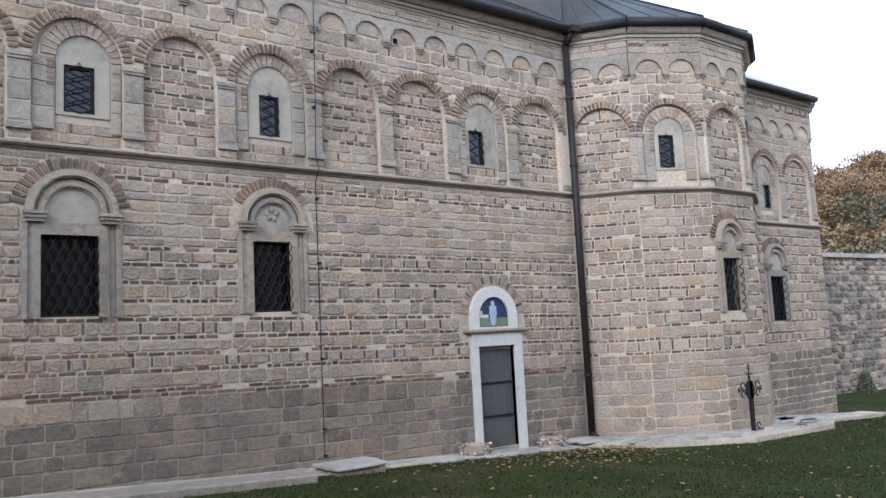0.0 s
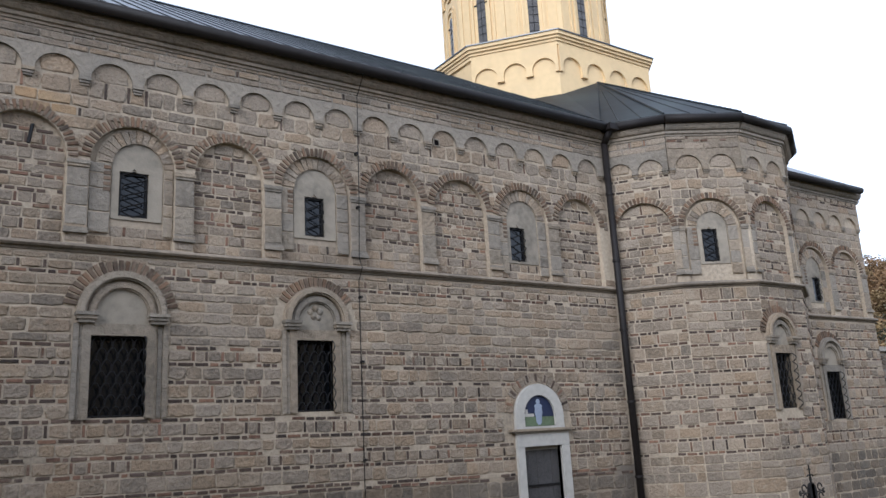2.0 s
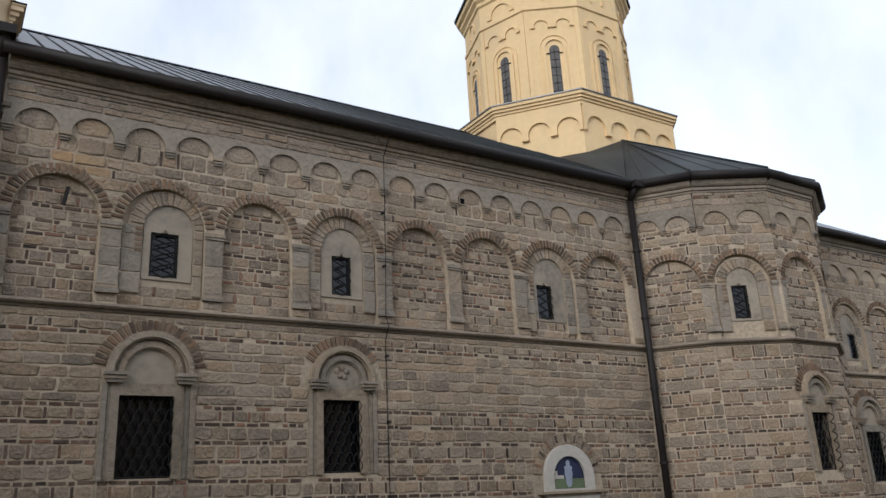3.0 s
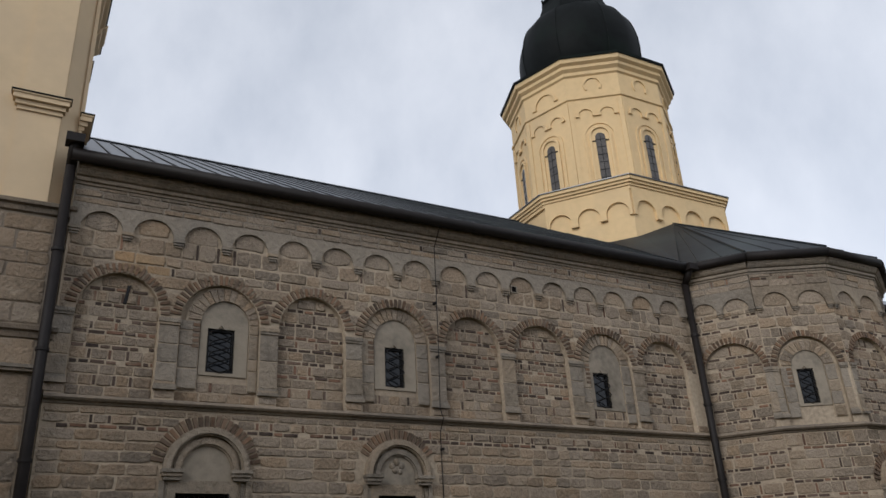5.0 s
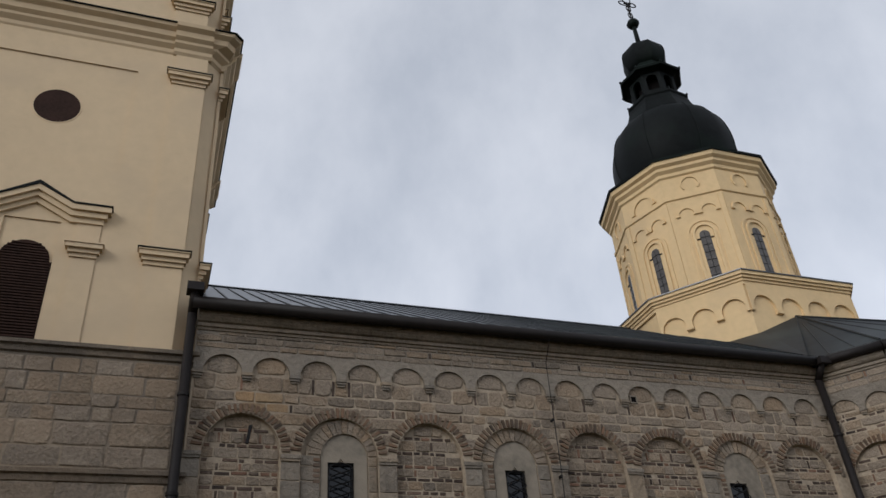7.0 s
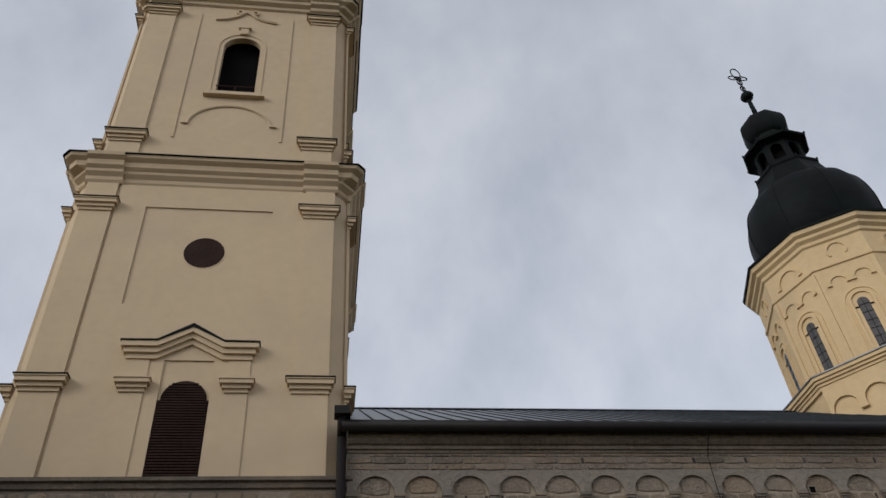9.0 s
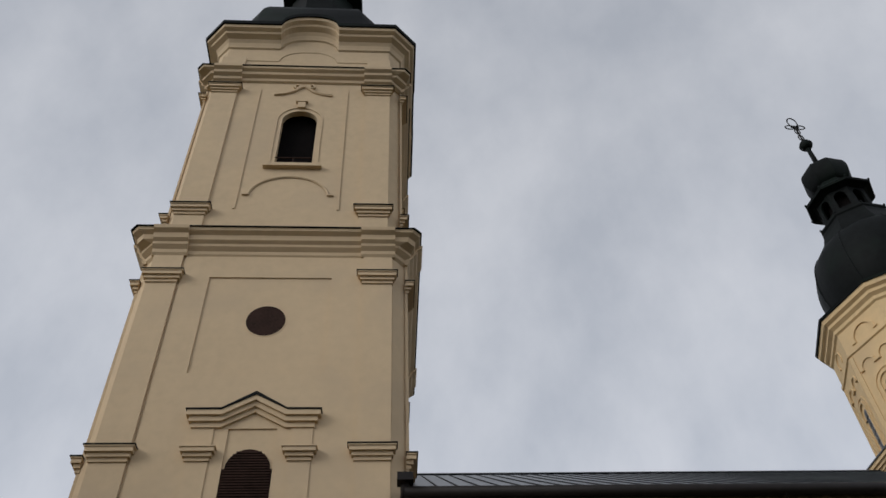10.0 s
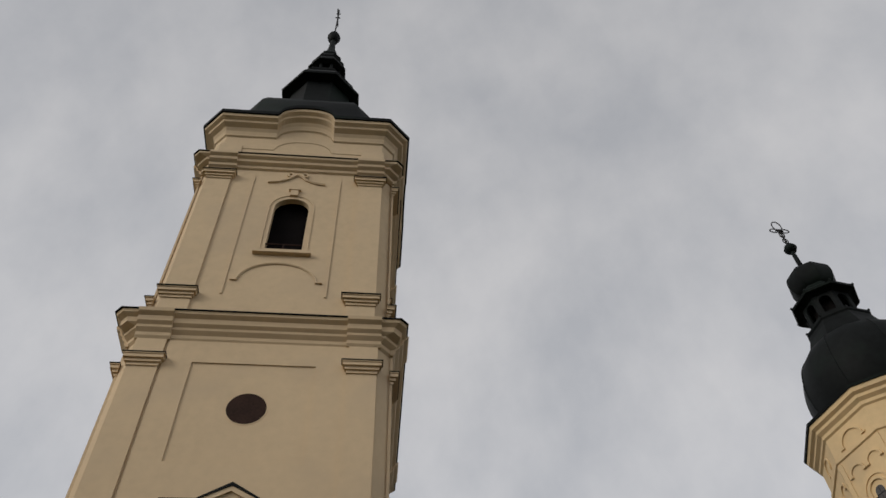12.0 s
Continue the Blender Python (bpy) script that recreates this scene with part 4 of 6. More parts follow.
    m.lay(0.0, 1.25, 1.4, afree, "band", (0.07, 0.08))
    m.lay(0.0, 1.4, STRING_Z - 0.09, afree, "mixed", (0.17, 0.23), (0.24, 0.52))
    m.put(w1, Matrix.Identity(4), lambda u, z: n in (0, 1) and z > 0.8, 150)
    m = Masonry()
    if not up:
        m.lay(0.09, STRING_Z + 0.08, 6.95, lambda z: [(p + 0.01, q - 0.01) for p, q in (chord(c, sp, r, z),) if q - p > 0.1], "mixed", (0.14, 0.19), (0.2, 0.45))
    m.lay(0.0, sp, 7.66, lambda z: cut((0.0, length), [chord(c, sp, r + 0.12, z)]), "sparse", (0.17, 0.24), (0.24, 0.5))
    m.lay(0.0, 7.66, 7.97, lambda z: [(p + 0.01, q - 0.01) for p, q in (chord(qq, 7.66, s, z) for qq, s in sc) if q - p > 0.1], "plain", (0.3, 0.31), (0.5, 0.7))
    m.lay(-0.055, 8.1, 8.4, lambda z: [(0.0, length)], "sparse", (0.13, 0.17), (0.3, 0.6))
    m.put(w2, Matrix.Identity(4), lambda u, z: n in (0, 1) and z < 7.2, 100)


def spread(points, d):
    """The corners of an open outline moved outward by d."""
    out = []
    for i, p in enumerate(points):
        dirs = [Vector((b[0] - a[0], b[1] - a[1])).normalized() for a, b in zip(points, points[1:])]
        d0, d1 = dirs[max(0, i - 1)], dirs[min(len(dirs) - 1, i)]
        n0, n1 = Vector((d0.y, -d0.x)), Vector((d1.y, -d1.x))
        m = (n0 + n1).normalized()
        out.append((p[0] + m.x * d / max(0.3, m.dot(n0)), p[1] + m.y * d / max(0.3, m.dot(n0))))
    return out


eaves = spread(CORNERS, 0.25)
ROOF_TOP = [(15.65, 14.58, 11.68), (15.85, 14.58, 11.66)]
arb = Build()
foot = [(eaves[0][0] - 0.1, 12.6), *eaves, (eaves[-1][0] + 0.1, 12.6)]
ft = [(x, y, 8.86 if 0 < i < len(foot) - 1 else 9.3) for i, (x, y) in enumerate(foot)]
for i, (a, b) in enumerate(zip(ft, ft[1:])):
    arb.poly([a, b, ROOF_TOP[0 if i < 3 else 1]])
    if 0 < i < len(ft) - 2:
        arb.poly([(a[0], a[1], 8.73), (b[0], b[1], 8.73), b, a])
arb.poly([ft[3], ROOF_TOP[1], ROOF_TOP[0]])
saddle = [(14.35, 14.56, 11.08), (13.61, 14.56, 10.83), (13.20, 14.56, 10.69)]  # flashing line along the plinth
valley = (ft[1][0] - 0.05, 11.72, 8.9)
for a, b in zip([ROOF_TOP[0]] + saddle, saddle):
    arb.poly([valley, a, b])
    arb.poly([a, (a[0], a[1] + 0.06, a[2] + 0.02), (b[0], b[1] + 0.06, b[2] + 0.02), b])
arb.poly([(x, y, 8.73) for x, y in reversed(eaves)])
aroof = part("roof", arb, APSE_ROOF, apse, "dark sheet metal hipped roof", TO_APSE)
for i, p in enumerate(ft[1:-1]):
    t = ROOF_TOP[0 if i < 3 else 1]
    q = Build()
    q.bar((p[0], p[1], p[2] + 0.01), (t[0], t[1], t[2] + 0.01), 0.03, 5)
    part("roof_seam", q, APSE_ROOF, aroof)
for i, (a, b) in enumerate(zip(ft[1:-1], ft[2:-1])):
    for k in (1, 2):
        t = Vector(ROOF_TOP[0 if i < 2 else 1])
        f0 = Vector(a).lerp(Vector(b), k / 3)
        q = Build()
        q.bar(f0, f0.lerp(t, 0.75), 0.016, 4)
        part("roof_seam", q, APSE_ROOF, aroof)
for a, b in zip(eaves, eaves[1:]):
    q = Build()
    q.bar((a[0], a[1], 8.745), (b[0], b[1], 8.745), 0.1, 10)
    part("gutter", q, PIPE, apse, "", TO_APSE, smooth=True)

# ---- drum and dome ----
DX, DY = 16.02, 17.8
dome = thing("dome_tower", "yellow plastered drum with a dark onion dome and lantern", "dome", at=(DX, DY, 9))
TO_DOME = Matrix.Translation((-DX, -DY, -9))
pl = [(-1.78, -3.2), (1.78, -3.2), (3.3, -1.3), (3.3, 1.3), (1.78, 3.2), (-1.78, 3.2), (-3.3, 1.3), (-3.3, -1.3)]
db = Build()
db.flat([(DX + x, DY + y) for x, y in pl], 9.0, 12.6)
part("plinth", db, YELLOW, dome, "eight-sided plinth with blind arches", TO_DOME)
db = Build()
for s, z0, z1 in ((1.02, 12.5, 12.6), (1.03, 12.6, 12.68), (1.045, 12.68, 12.76), (1.06, 12.76, 12.86)):
    db.flat([(DX + x * s, DY + y * s) for x, y in pl], z0, z1)
part("plinth_cornice", db, YELLOW, dome, "", TO_DOME)
db = Build()
db.flat([(DX + x * 1.07, DY + y * 1.07) for x, y in pl], 12.86, 12.89)
part("plinth_flashing", db, ROOF, dome, "dark sheet metal flashing", TO_DOME)
loop = [(DX + x, DY + y) for x, y in pl]
for k in (7, 0, 1, 2):
    a, b = loop[k], loop[(k + 1) % 8]
    length = math.dist(a, b)
    n = 4 if length > 3 else 3
    w = length / n
    cs = [(w * (i + 0.5), w / 2 - 0.09) for i in range(n)]
    q = Build()
    q.layer(sorted({0.0, length, *(c + r * math.cos(math.pi * j / 12) for c, r in cs for j in range(13))}), arcade_low(cs, 11.72, 11.85), 12.5, -0.07, 0.0)
    part("blind_arcade", q, YELLOW, dome, "", TO_DOME @ face_at(a, b))
    for i in range(1, n):
        q = Build()
        q.box(w * i - 0.1, w * i + 0.1, -0.1, 0.0, 11.68, 11.76)
        part("corbel", q, YELLOW, dome, "", TO_DOME @ face_at(a, b))

R10 = 2.66
db = Build()
db.turned(DX, DY, [(R10, 12.85), (R10, 17.45)], 10, 0)
part("drum", db, YELLOW, dome, "ten-sided plastered drum", TO_DOME)
db = Build()
db.turned(DX, DY, [(R10, 17.2), (R10 + 0.06, 17.25), (R10 + 0.06, 17.36), (R10 + 0.16, 17.45), (R10 + 0.16, 17.55), (R10 + 0.26, 17.62), (R10 + 0.28, 17.76)], 10, 0)
part("cornice", db, YELLOW, dome, "", TO_DOME)
db = Build()
db.turned(DX, DY, [(R10 + 0.32, 17.76), (R10 + 0.34, 17.84), (2.3, 18.15), (1.7, 18.3)], 10, 0)
part("eaves_skirt", db, COPPER, dome, "dark metal skirt under the dome", TO_DOME)
db = Build()
db.turned(DX, DY, [(R10, 16.34), (R10 + 0.05, 16.37), (R10 + 0.05, 16.46), (R10, 16.49)], 10, 0)
part("band", db, YELLOW, dome, "", TO_DOME)
for k in range(10):
    t = [math.tau * (k + i) / 10 for i in (0, 1)]
    a, b = ((DX + R10 * math.cos(i), DY + R10 * math.sin(i)) for i in t)
    at, L = TO_DOME @ face_at(a, b), math.dist(a, b)
    c = L / 2
    fr = Build()
    for s in (-1, 1):
        fr.box(c + s * 0.30 - 0.035, c + s * 0.30 + 0.035, -0.05, 0.0, 12.9, 15.0)
        fr.box(c + s * 0.45 - 0.03, c + s * 0.45 + 0.03, -0.03, 0.0, 12.9, 15.0)
    fr.arch_ring(c, 15.0, 0.265, 0.335, -0.05, 0.0)
    fr.arch_ring(c, 15.0, 0.42, 0.48, -0.03, 0.0)
    win = part("window", fr, YELLOW, dome, "tall narrow window in a stepped plaster arch", at)
    q = Build()
    q.prism([(c - 0.15, 13.1), (c + 0.15, 13.1)] + [(c + 0.15 * math.cos(math.pi * i / 8), 14.95 + 0.15 * math.sin(math.pi * i / 8)) for i in range(9)], -0.006, 0.02)
    part("pane", q, LEADED, win, "grey leaded glass")
    q = Build()
    for i in range(7):
        q.bar((c - 0.15, -0.012, 13.3 + 0.26 * i), (c + 0.15, -0.012, 13.3 + 0.26 * i), 0.008, 4)
    q.bar((c, -0.012, 13.1), (c, -0.012, 15.05), 0.007, 4)
    for i in (13.35, 14.8):
        for s in (-1, 1):
            q.box(c + s * 0.19 - 0.05, c + s * 0.19 + 0.05, -0.03, 0.0, i, i + 0.03)
    part("glazing_bar", q, IRON, win)
    for s in (-1, 1):
        q = Build()
        q.arch_ring(c + s * 0.33, 15.75, 0.22, 0.28, -0.04, 0.0, 0, 180, 12)
        q.box(c + s * 0.33 - 0.32, c + s * 0.33 - 0.2, -0.06, 0.0, 15.70, 15.76)
        q.box(c + s * 0.33 + 0.2, c + s * 0.33 + 0.32, -0.06, 0.0, 15.70, 15.76)
        part("small_arch", q, YELLOW, dome, "", at)
    q = Build()
    if k % 5 == 0:
        q.arch_ring(c, 16.62, 0.36, 0.42, -0.045, 0.0, 0, 180, 16)
        q.box(c - 0.5, c - 0.34, -0.045, 0.0, 16.58, 16.63)
        q.box(c + 0.34, c + 0.5, -0.045, 0.0, 16.58, 16.63)
    else:
        q.arch_ring(c, 16.85, 0.24, 0.29, -0.04, 0.0, -40, 220, 20)
    part("attic_arch", q, YELLOW, dome, "", at)
    q = Build()
    q.box(0.0, 0.13, -0.03, 0.0, 12.9, 16.3)
    part("corner_strip", q, YELLOW, dome, "", at)
    q = Build()
    q.box(L - 0.13, L, -0.03, 0.0, 12.9, 16.3)
    part("corner_strip", q, YELLOW, dome, "", at)
db = Build()
OCT = radians(31.5)


def fine(profile, n=4):
    """The profile of (radius, z) with points added along a smooth line through it."""
    out = []
    for i in range(len(profile) - 1):
        p = [Vector(profile[min(len(profile) - 1, max(0, i + k))]) for k in (-1, 0, 1, 2)]
        for j in range(n):
            t = j / n
            out.append(tuple(0.5 * (2 * p[1] + (p[2] - p[0]) * t + (2 * p[0] - 5 * p[1] + 4 * p[2] - p[3]) * t * t + (3 * p[1] - p[0] - 3 * p[2] + p[3]) * t ** 3)))
    return out + [profile[-1]]


prof = [(1.68, 18.05), (1.95, 18.38), (2.09, 18.78), (2.15, 19.2), (2.15, 19.6), (2.1, 20.0), (2.0, 20.4), (1.86, 20.7), (1.68, 20.92), (1.47, 21.04), (1.33, 21.1)]
db.turned(DX, DY, fine(prof), 16, OCT)
onion = part("onion", db, COPPER, dome, "dark sheet copper onion with eight ridges", TO_DOME, smooth=True)
for k in range(8):
    t = math.tau * k / 8 + OCT
    q = Build()
    pts = [(DX + r * math.cos(t), DY + r * math.sin(t), z) for r, z in fine(prof, 2)]
    for p0, p1 in zip(pts, pts[1:]):
        q.bar(p0, p1, 0.018, 5)
    part("ridge_seam", q, COPPER, onion)
db = Build()
db.turned(DX, DY, [(1.42, 21.12), (1.36, 21.32), (1.2, 21.75), (1.13, 22.0), (1.17, 22.06), (1.17, 22.13), (0.98, 22.2), (0.94, 22.3)], 8, OCT)
part("lantern_base", db, COPPER, dome, "", TO_DOME)
db = Build()
# Solid near-black core, painted as the shade inside the lantern.
db.turned(DX, DY, [(0.55, 22.25), (0.55, 23.4)], 8, OCT)
lantern = part("lantern", db, SHADE_FILL, dome, "open lantern with small arches", TO_DOME)
for k in range(8):
    t = math.tau * k / 8 + OCT
    a, b = ((DX + 0.88 * math.cos(i), DY + 0.88 * math.sin(i)) for i in (t, t + math.tau / 8))
    L = math.dist(a, b)
    q = Build()
    q.box(0.0, L / 2 - 0.2, 0.0, 0.09, 22.25, 23.4)
    q.box(L / 2 + 0.2, L, 0.0, 0.09, 22.25, 23.4)
    q.box(L / 2 - 0.2, L / 2 + 0.2, 0.0, 0.09, 22.25, 22.48)
    q.layer([L / 2 - 0.2 * math.cos(math.pi * j / 10) for j in range(11)], lambda u: 23.0 + math.sqrt(max(0.0, 0.2 ** 2 - (u - L / 2) ** 2)), 23.4, 0.0, 0.09)
    part("arch", q, COPPER, lantern, "", face_at(a, b))
db = Build()
db.turned(DX, DY, [(0.9, 23.3), (1.0, 23.34), (1.18, 23.38), (1.21, 23.46), (0.9, 23.68), (0.68, 23.95), (0.62, 24.15)], 8, OCT)
part("lantern_roof", db, COPPER, dome, "", TO_DOME)
for k in range(8):
    t = math.tau * k / 8 + OCT
    for r, z in ((1.19, 23.46), (1.15, 22.12)):
        q = Build()
        q.turned(DX + r * math.cos(t), DY + r * math.sin(t), [(0.03, z), (0.05, z + 0.05), (0.01, z + 0.11)], 5)
        part("knob", q, COPPER, dome, "", TO_DOME)
db = Build()
db.turned(DX, DY, fine([(0.56, 24.08), (0.74, 24.24), (0.85, 24.5), (0.87, 24.78), (0.8, 25.04), (0.6, 25.24), (0.28, 25.36), (0.1, 25.6)]), 8, OCT)
part("small_onion", db, COPPER, dome, "", TO_DOME)
db = Build()
db.turned(DX, DY, [(0.1, 25.4), (0.075, 26.75)], 10, 0)
part("pole", db, COPPER, dome, "", TO_DOME, smooth=True)
db = Build()
db.turned(DX, DY, [(0.05, 26.6), (0.2, 26.68), (0.26, 26.82), (0.2, 26.96), (0.05, 27.04)], 12, 0)
part("ball", db, COPPER, dome, "", TO_DOME, smooth=True)


def spire_cross(name, x, y, z, h, w, to, owner):
    """An openwork iron cross with looped ends."""
    b = Build()
    n = 14

    def loop(p, dx, dz, s):
        pts = [(p[0] + dx * s * (1 - math.cos(a)) * 0.5 - dz * s * 0.3 * math.sin(a), p[1], p[2] + dz * s * (1 - math.cos(a)) * 0.5 + dx * s * 0.3 * math.sin(a)) for a in [math.tau * i / n for i in range(n + 1)]]
        for p0, p1 in zip(pts, pts[1:]):
            b.bar(p0, p1, 0.028, 4)

    zc = z + h * 0.62
    b.bar((x, y, z), (x, y, zc + 0.1), 0.035, 5)
    b.bar((x - w * 0.2, y, zc), (x + w * 0.2, y, zc), 0.035, 5)
    loop((x, y, zc), 0, 1, h * 0.38)
    loop((x, y, zc), 1, 0, w * 0.5)
    loop((x, y, zc), -1, 0, w * 0.5)
    for k in range(2):
        loop((x, y, z + h * (0.1 + 0.25 * k)), 0, 1, h * 0.2)
    part(name, b, IRON, owner, "openwork iron cross", to)


spire_cross("cross", DX, DY, 27.0, 1.65, 0.8, TO_DOME, dome)

# ---- bell tower ----
TX, TY = -2.45, 14.8
tower = thing("bell_tower", "tall cream plastered bell tower with pilasters and cornices", "tower", at=(TX, TY, 0))
TO_TOWER = Matrix.Translation((-TX, -TY, 0))
SIDES = [Matrix.Translation((TX, TY, 0)) @ Matrix.Rotation(k * math.pi / 2, 4, "Z") for k in range(4)]


def ring8(h, c, z, x0=None):
    """A square of half width h with its corners cut back by c."""
    return [((TX if x0 is None else x0) + x, TY + y, z) for x, y in ((-h + c, -h), (h - c, -h), (h, -h + c), (h, h - c), (h - c, h), (-h + c, h), (-h, h - c), (-h, -h + c))]


def stack(rows, c=0.26):
    b = Build()
    b.rings([ring8(h, c * (0.6 if h > 2.9 else 1.0), z) for h, z in rows])
    return b


# stone base with two mouldings
tb = stack([(2.80, -1.0), (2.80, 8.0)], 0.02)
base = part("base", tb, OLD_MORTAR, tower, "stone base of the tower", TO_TOWER)
for z, p in ((7.93, 0.1), (6.02, 0.08)):
    q = stack([(2.8, z - 0.12), (2.8 + p * 0.4, z - 0.1), (2.8 + p * 0.5, z - 0.02), (2.8 + p, z), (2.8 + p, z + 0.06), (2.8, z + 0.09)], 0.02)
    part("moulding", q, FOOT_STONE, tower, "weathered dark moulding", TO_TOWER)
ms = Masonry()
for z0, z1 in ((-0.2, 5.42), (5.52, 5.92), (6.12, 7.78)):
    ms.lay(-2.8, z0, z1, lambda z: [(-2.79, 2.62)], "plain", (0.2, 0.42), (0.22, 0.75))
ms.put(base, Matrix.Translation((TX, TY, 0)), lambda u, z: z > 4 and u > -0.5, 120)
q = Build()
q.box(TX + 1.54, TX + 2.7, TY - 2.88, TY - 2.8, 5.43, 5.47)
q.box(TX + 1.54, TX + 2.7, TY - 2.91, TY - 2.8, 5.474, 5.52)
part("ledge", q, GREY, tower, "", TO_TOWER)

H1, H3 = 2.74, 2.64
shaft = part("lower_shaft", stack([(H1, 8.0), (H1, 14.5)]), PLASTER, tower, "plain cream plaster with cut corners", TO_TOWER)
# Added box: its near-black colour stands in for the unlit bell chamber.
part("bell_chamber", stack([(H3 - 0.3, 15.2), (H3 - 0.3, 21.6)]), SHADE_FILL, tower, "near-black box painted as the shade inside the belfry openings", TO_TOWER)
for k, side in enumerate(SIDES):
    b, e = Build(), H3 - 0.32
    sill, spring_z = 17.8, 19.7
    b.box(-e, -0.42, -H3, -H3 + 0.16, 15.2, 21.6)
    b.box(0.48, e, -H3, -H3 + 0.16, 15.2, 21.6)
    b.box(-0.42, 0.48, -H3, -H3 + 0.16, 15.2, sill)
    b.layer([0.03 - 0.45 * math.cos(math.pi * i / 14) for i in range(15)], lambda u: spring_z + 0.42 * math.sqrt(max(0.0, 1 - ((u - 0.03) / 0.45) ** 2)), 21.6, -H3, -H3 + 0.16)
    part("upper_shaft", b, PLASTER, tower, "belfry wall with an arched opening", TO_TOWER @ side)
    b = Build()
    b.flat([(e, -H3), (H3, -H3 + 0.32), (H3 - 0.3, -H3 + 0.5), (e - 0.2, -H3 + 0.5)], 15.2, 21.6)
    part("cut_corner", b, PLASTER, tower, "", TO_TOWER @ side)
attic = part("attic", stack([(H3 - 0.04, 21.6), (H3 - 0.04, 24.0)]), PLASTER, tower, "", TO_TOWER)
part("middle_cornice", stack([(H1, 14.46), (H1 + 0.04, 14.52), (H1 + 0.05, 14.6), (H1 + 0.13, 14.68), (H1 + 0.14, 14.74), (H1 + 0.21, 14.8), (H1 + 0.23, 14.92), (H1 + 0.32, 14.98), (H1 + 0.34, 15.05), (H3, 15.3)]), PLASTER, tower, "stepped plaster cornice", TO_TOWER)
part("middle_flashing", stack([(H1 + 0.37, 15.05), (H1 + 0.37, 15.075), (H3, 15.33)]), COPPER, tower, "dark metal flashing", TO_TOWER)
part("upper_cornice", stack([(H3, 21.42), (H3 + 0.06, 21.46), (H3 + 0.07, 21.56), (H3 + 0.17, 21.62), (H3 + 0.18, 21.72), (H3 + 0.27, 21.78), (H3 + 0.28, 21.86), (H3, 22.0)]), PLASTER, tower, "", TO_TOWER)
part("upper_flashing", stack([(H3 + 0.31, 21.86), (H3 + 0.31, 21.885), (H3, 22.05)]), COPPER, tower, "dark metal flashing", TO_TOWER)


def bent_sweep(profile, half, rise=0.52, wide=0.84):
    """A moulding of (out, z) swept round the tower; it bends up in an arch in the middle of each side."""
    outline, cut_ = [], 0.3
    for k in range(4):
        a = k * math.pi / 2
        xs = [-half + cut_] + [wide * (i / 9 - 1) for i in range(19)] + [half - cut_]
        for i, x in enumerate(xs):
            lift = rise * max(0.0, 1 - (abs(x) / wide) ** 2.6) ** 0.62
            side = 0.41 if i == len(xs) - 1 else -0.41 if i == 0 else 0.0
            outline.append((a, x, side, lift))
    b = Build()
    rings = []
    for a, x, side, lift in outline:
        ca, sa = math.cos(a), math.sin(a)
        ring = []
        for p, z in profile:
            u, w = x + side * p, -half - p
            ring.append((TX + u * ca - w * sa, TY + u * sa + w * ca, z + lift))
        rings.append(ring)
    rings.append(rings[0])
    b.rings(rings, cap=False)
    return b


HA = H3 - 0.04
part("crowning_cornice", bent_sweep([(0.0, 22.62), (0.02, 22.64), (0.03, 23.22), (0.08, 23.26), (0.09, 23.32), (0.12, 23.44), (0.18, 23.56), (0.32, 23.64), (0.34, 23.72), (0.45, 23.78), (0.47, 23.9), (0.0, 23.94)], HA), PLASTER, tower, "deep crowning cornice bent up in an arch on each side", TO_TOWER)
part("roof_edge", bent_sweep([(0.47, 23.89), (0.52, 23.89), (0.53, 24.02), (0.0, 24.1)], HA), COPPER, tower, "dark metal roof edge", TO_TOWER)


def cap(b, u0, u1, z, v, h=0.26):
    """A stepped pilaster capital whose top is at z."""
    for k, (za, zb, p, e) in enumerate(((-1.0, -0.72, 0.03, 0.015), (-0.72, -0.42, 0.07, 0.05), (-0.42, -0.1, 0.12, 0.09), (-0.1, 0.0, 0.14, 0.11))):
        b.box(u0 - e, u1 + e, v - p, v + 0.05, z + za * h, z + zb * h)


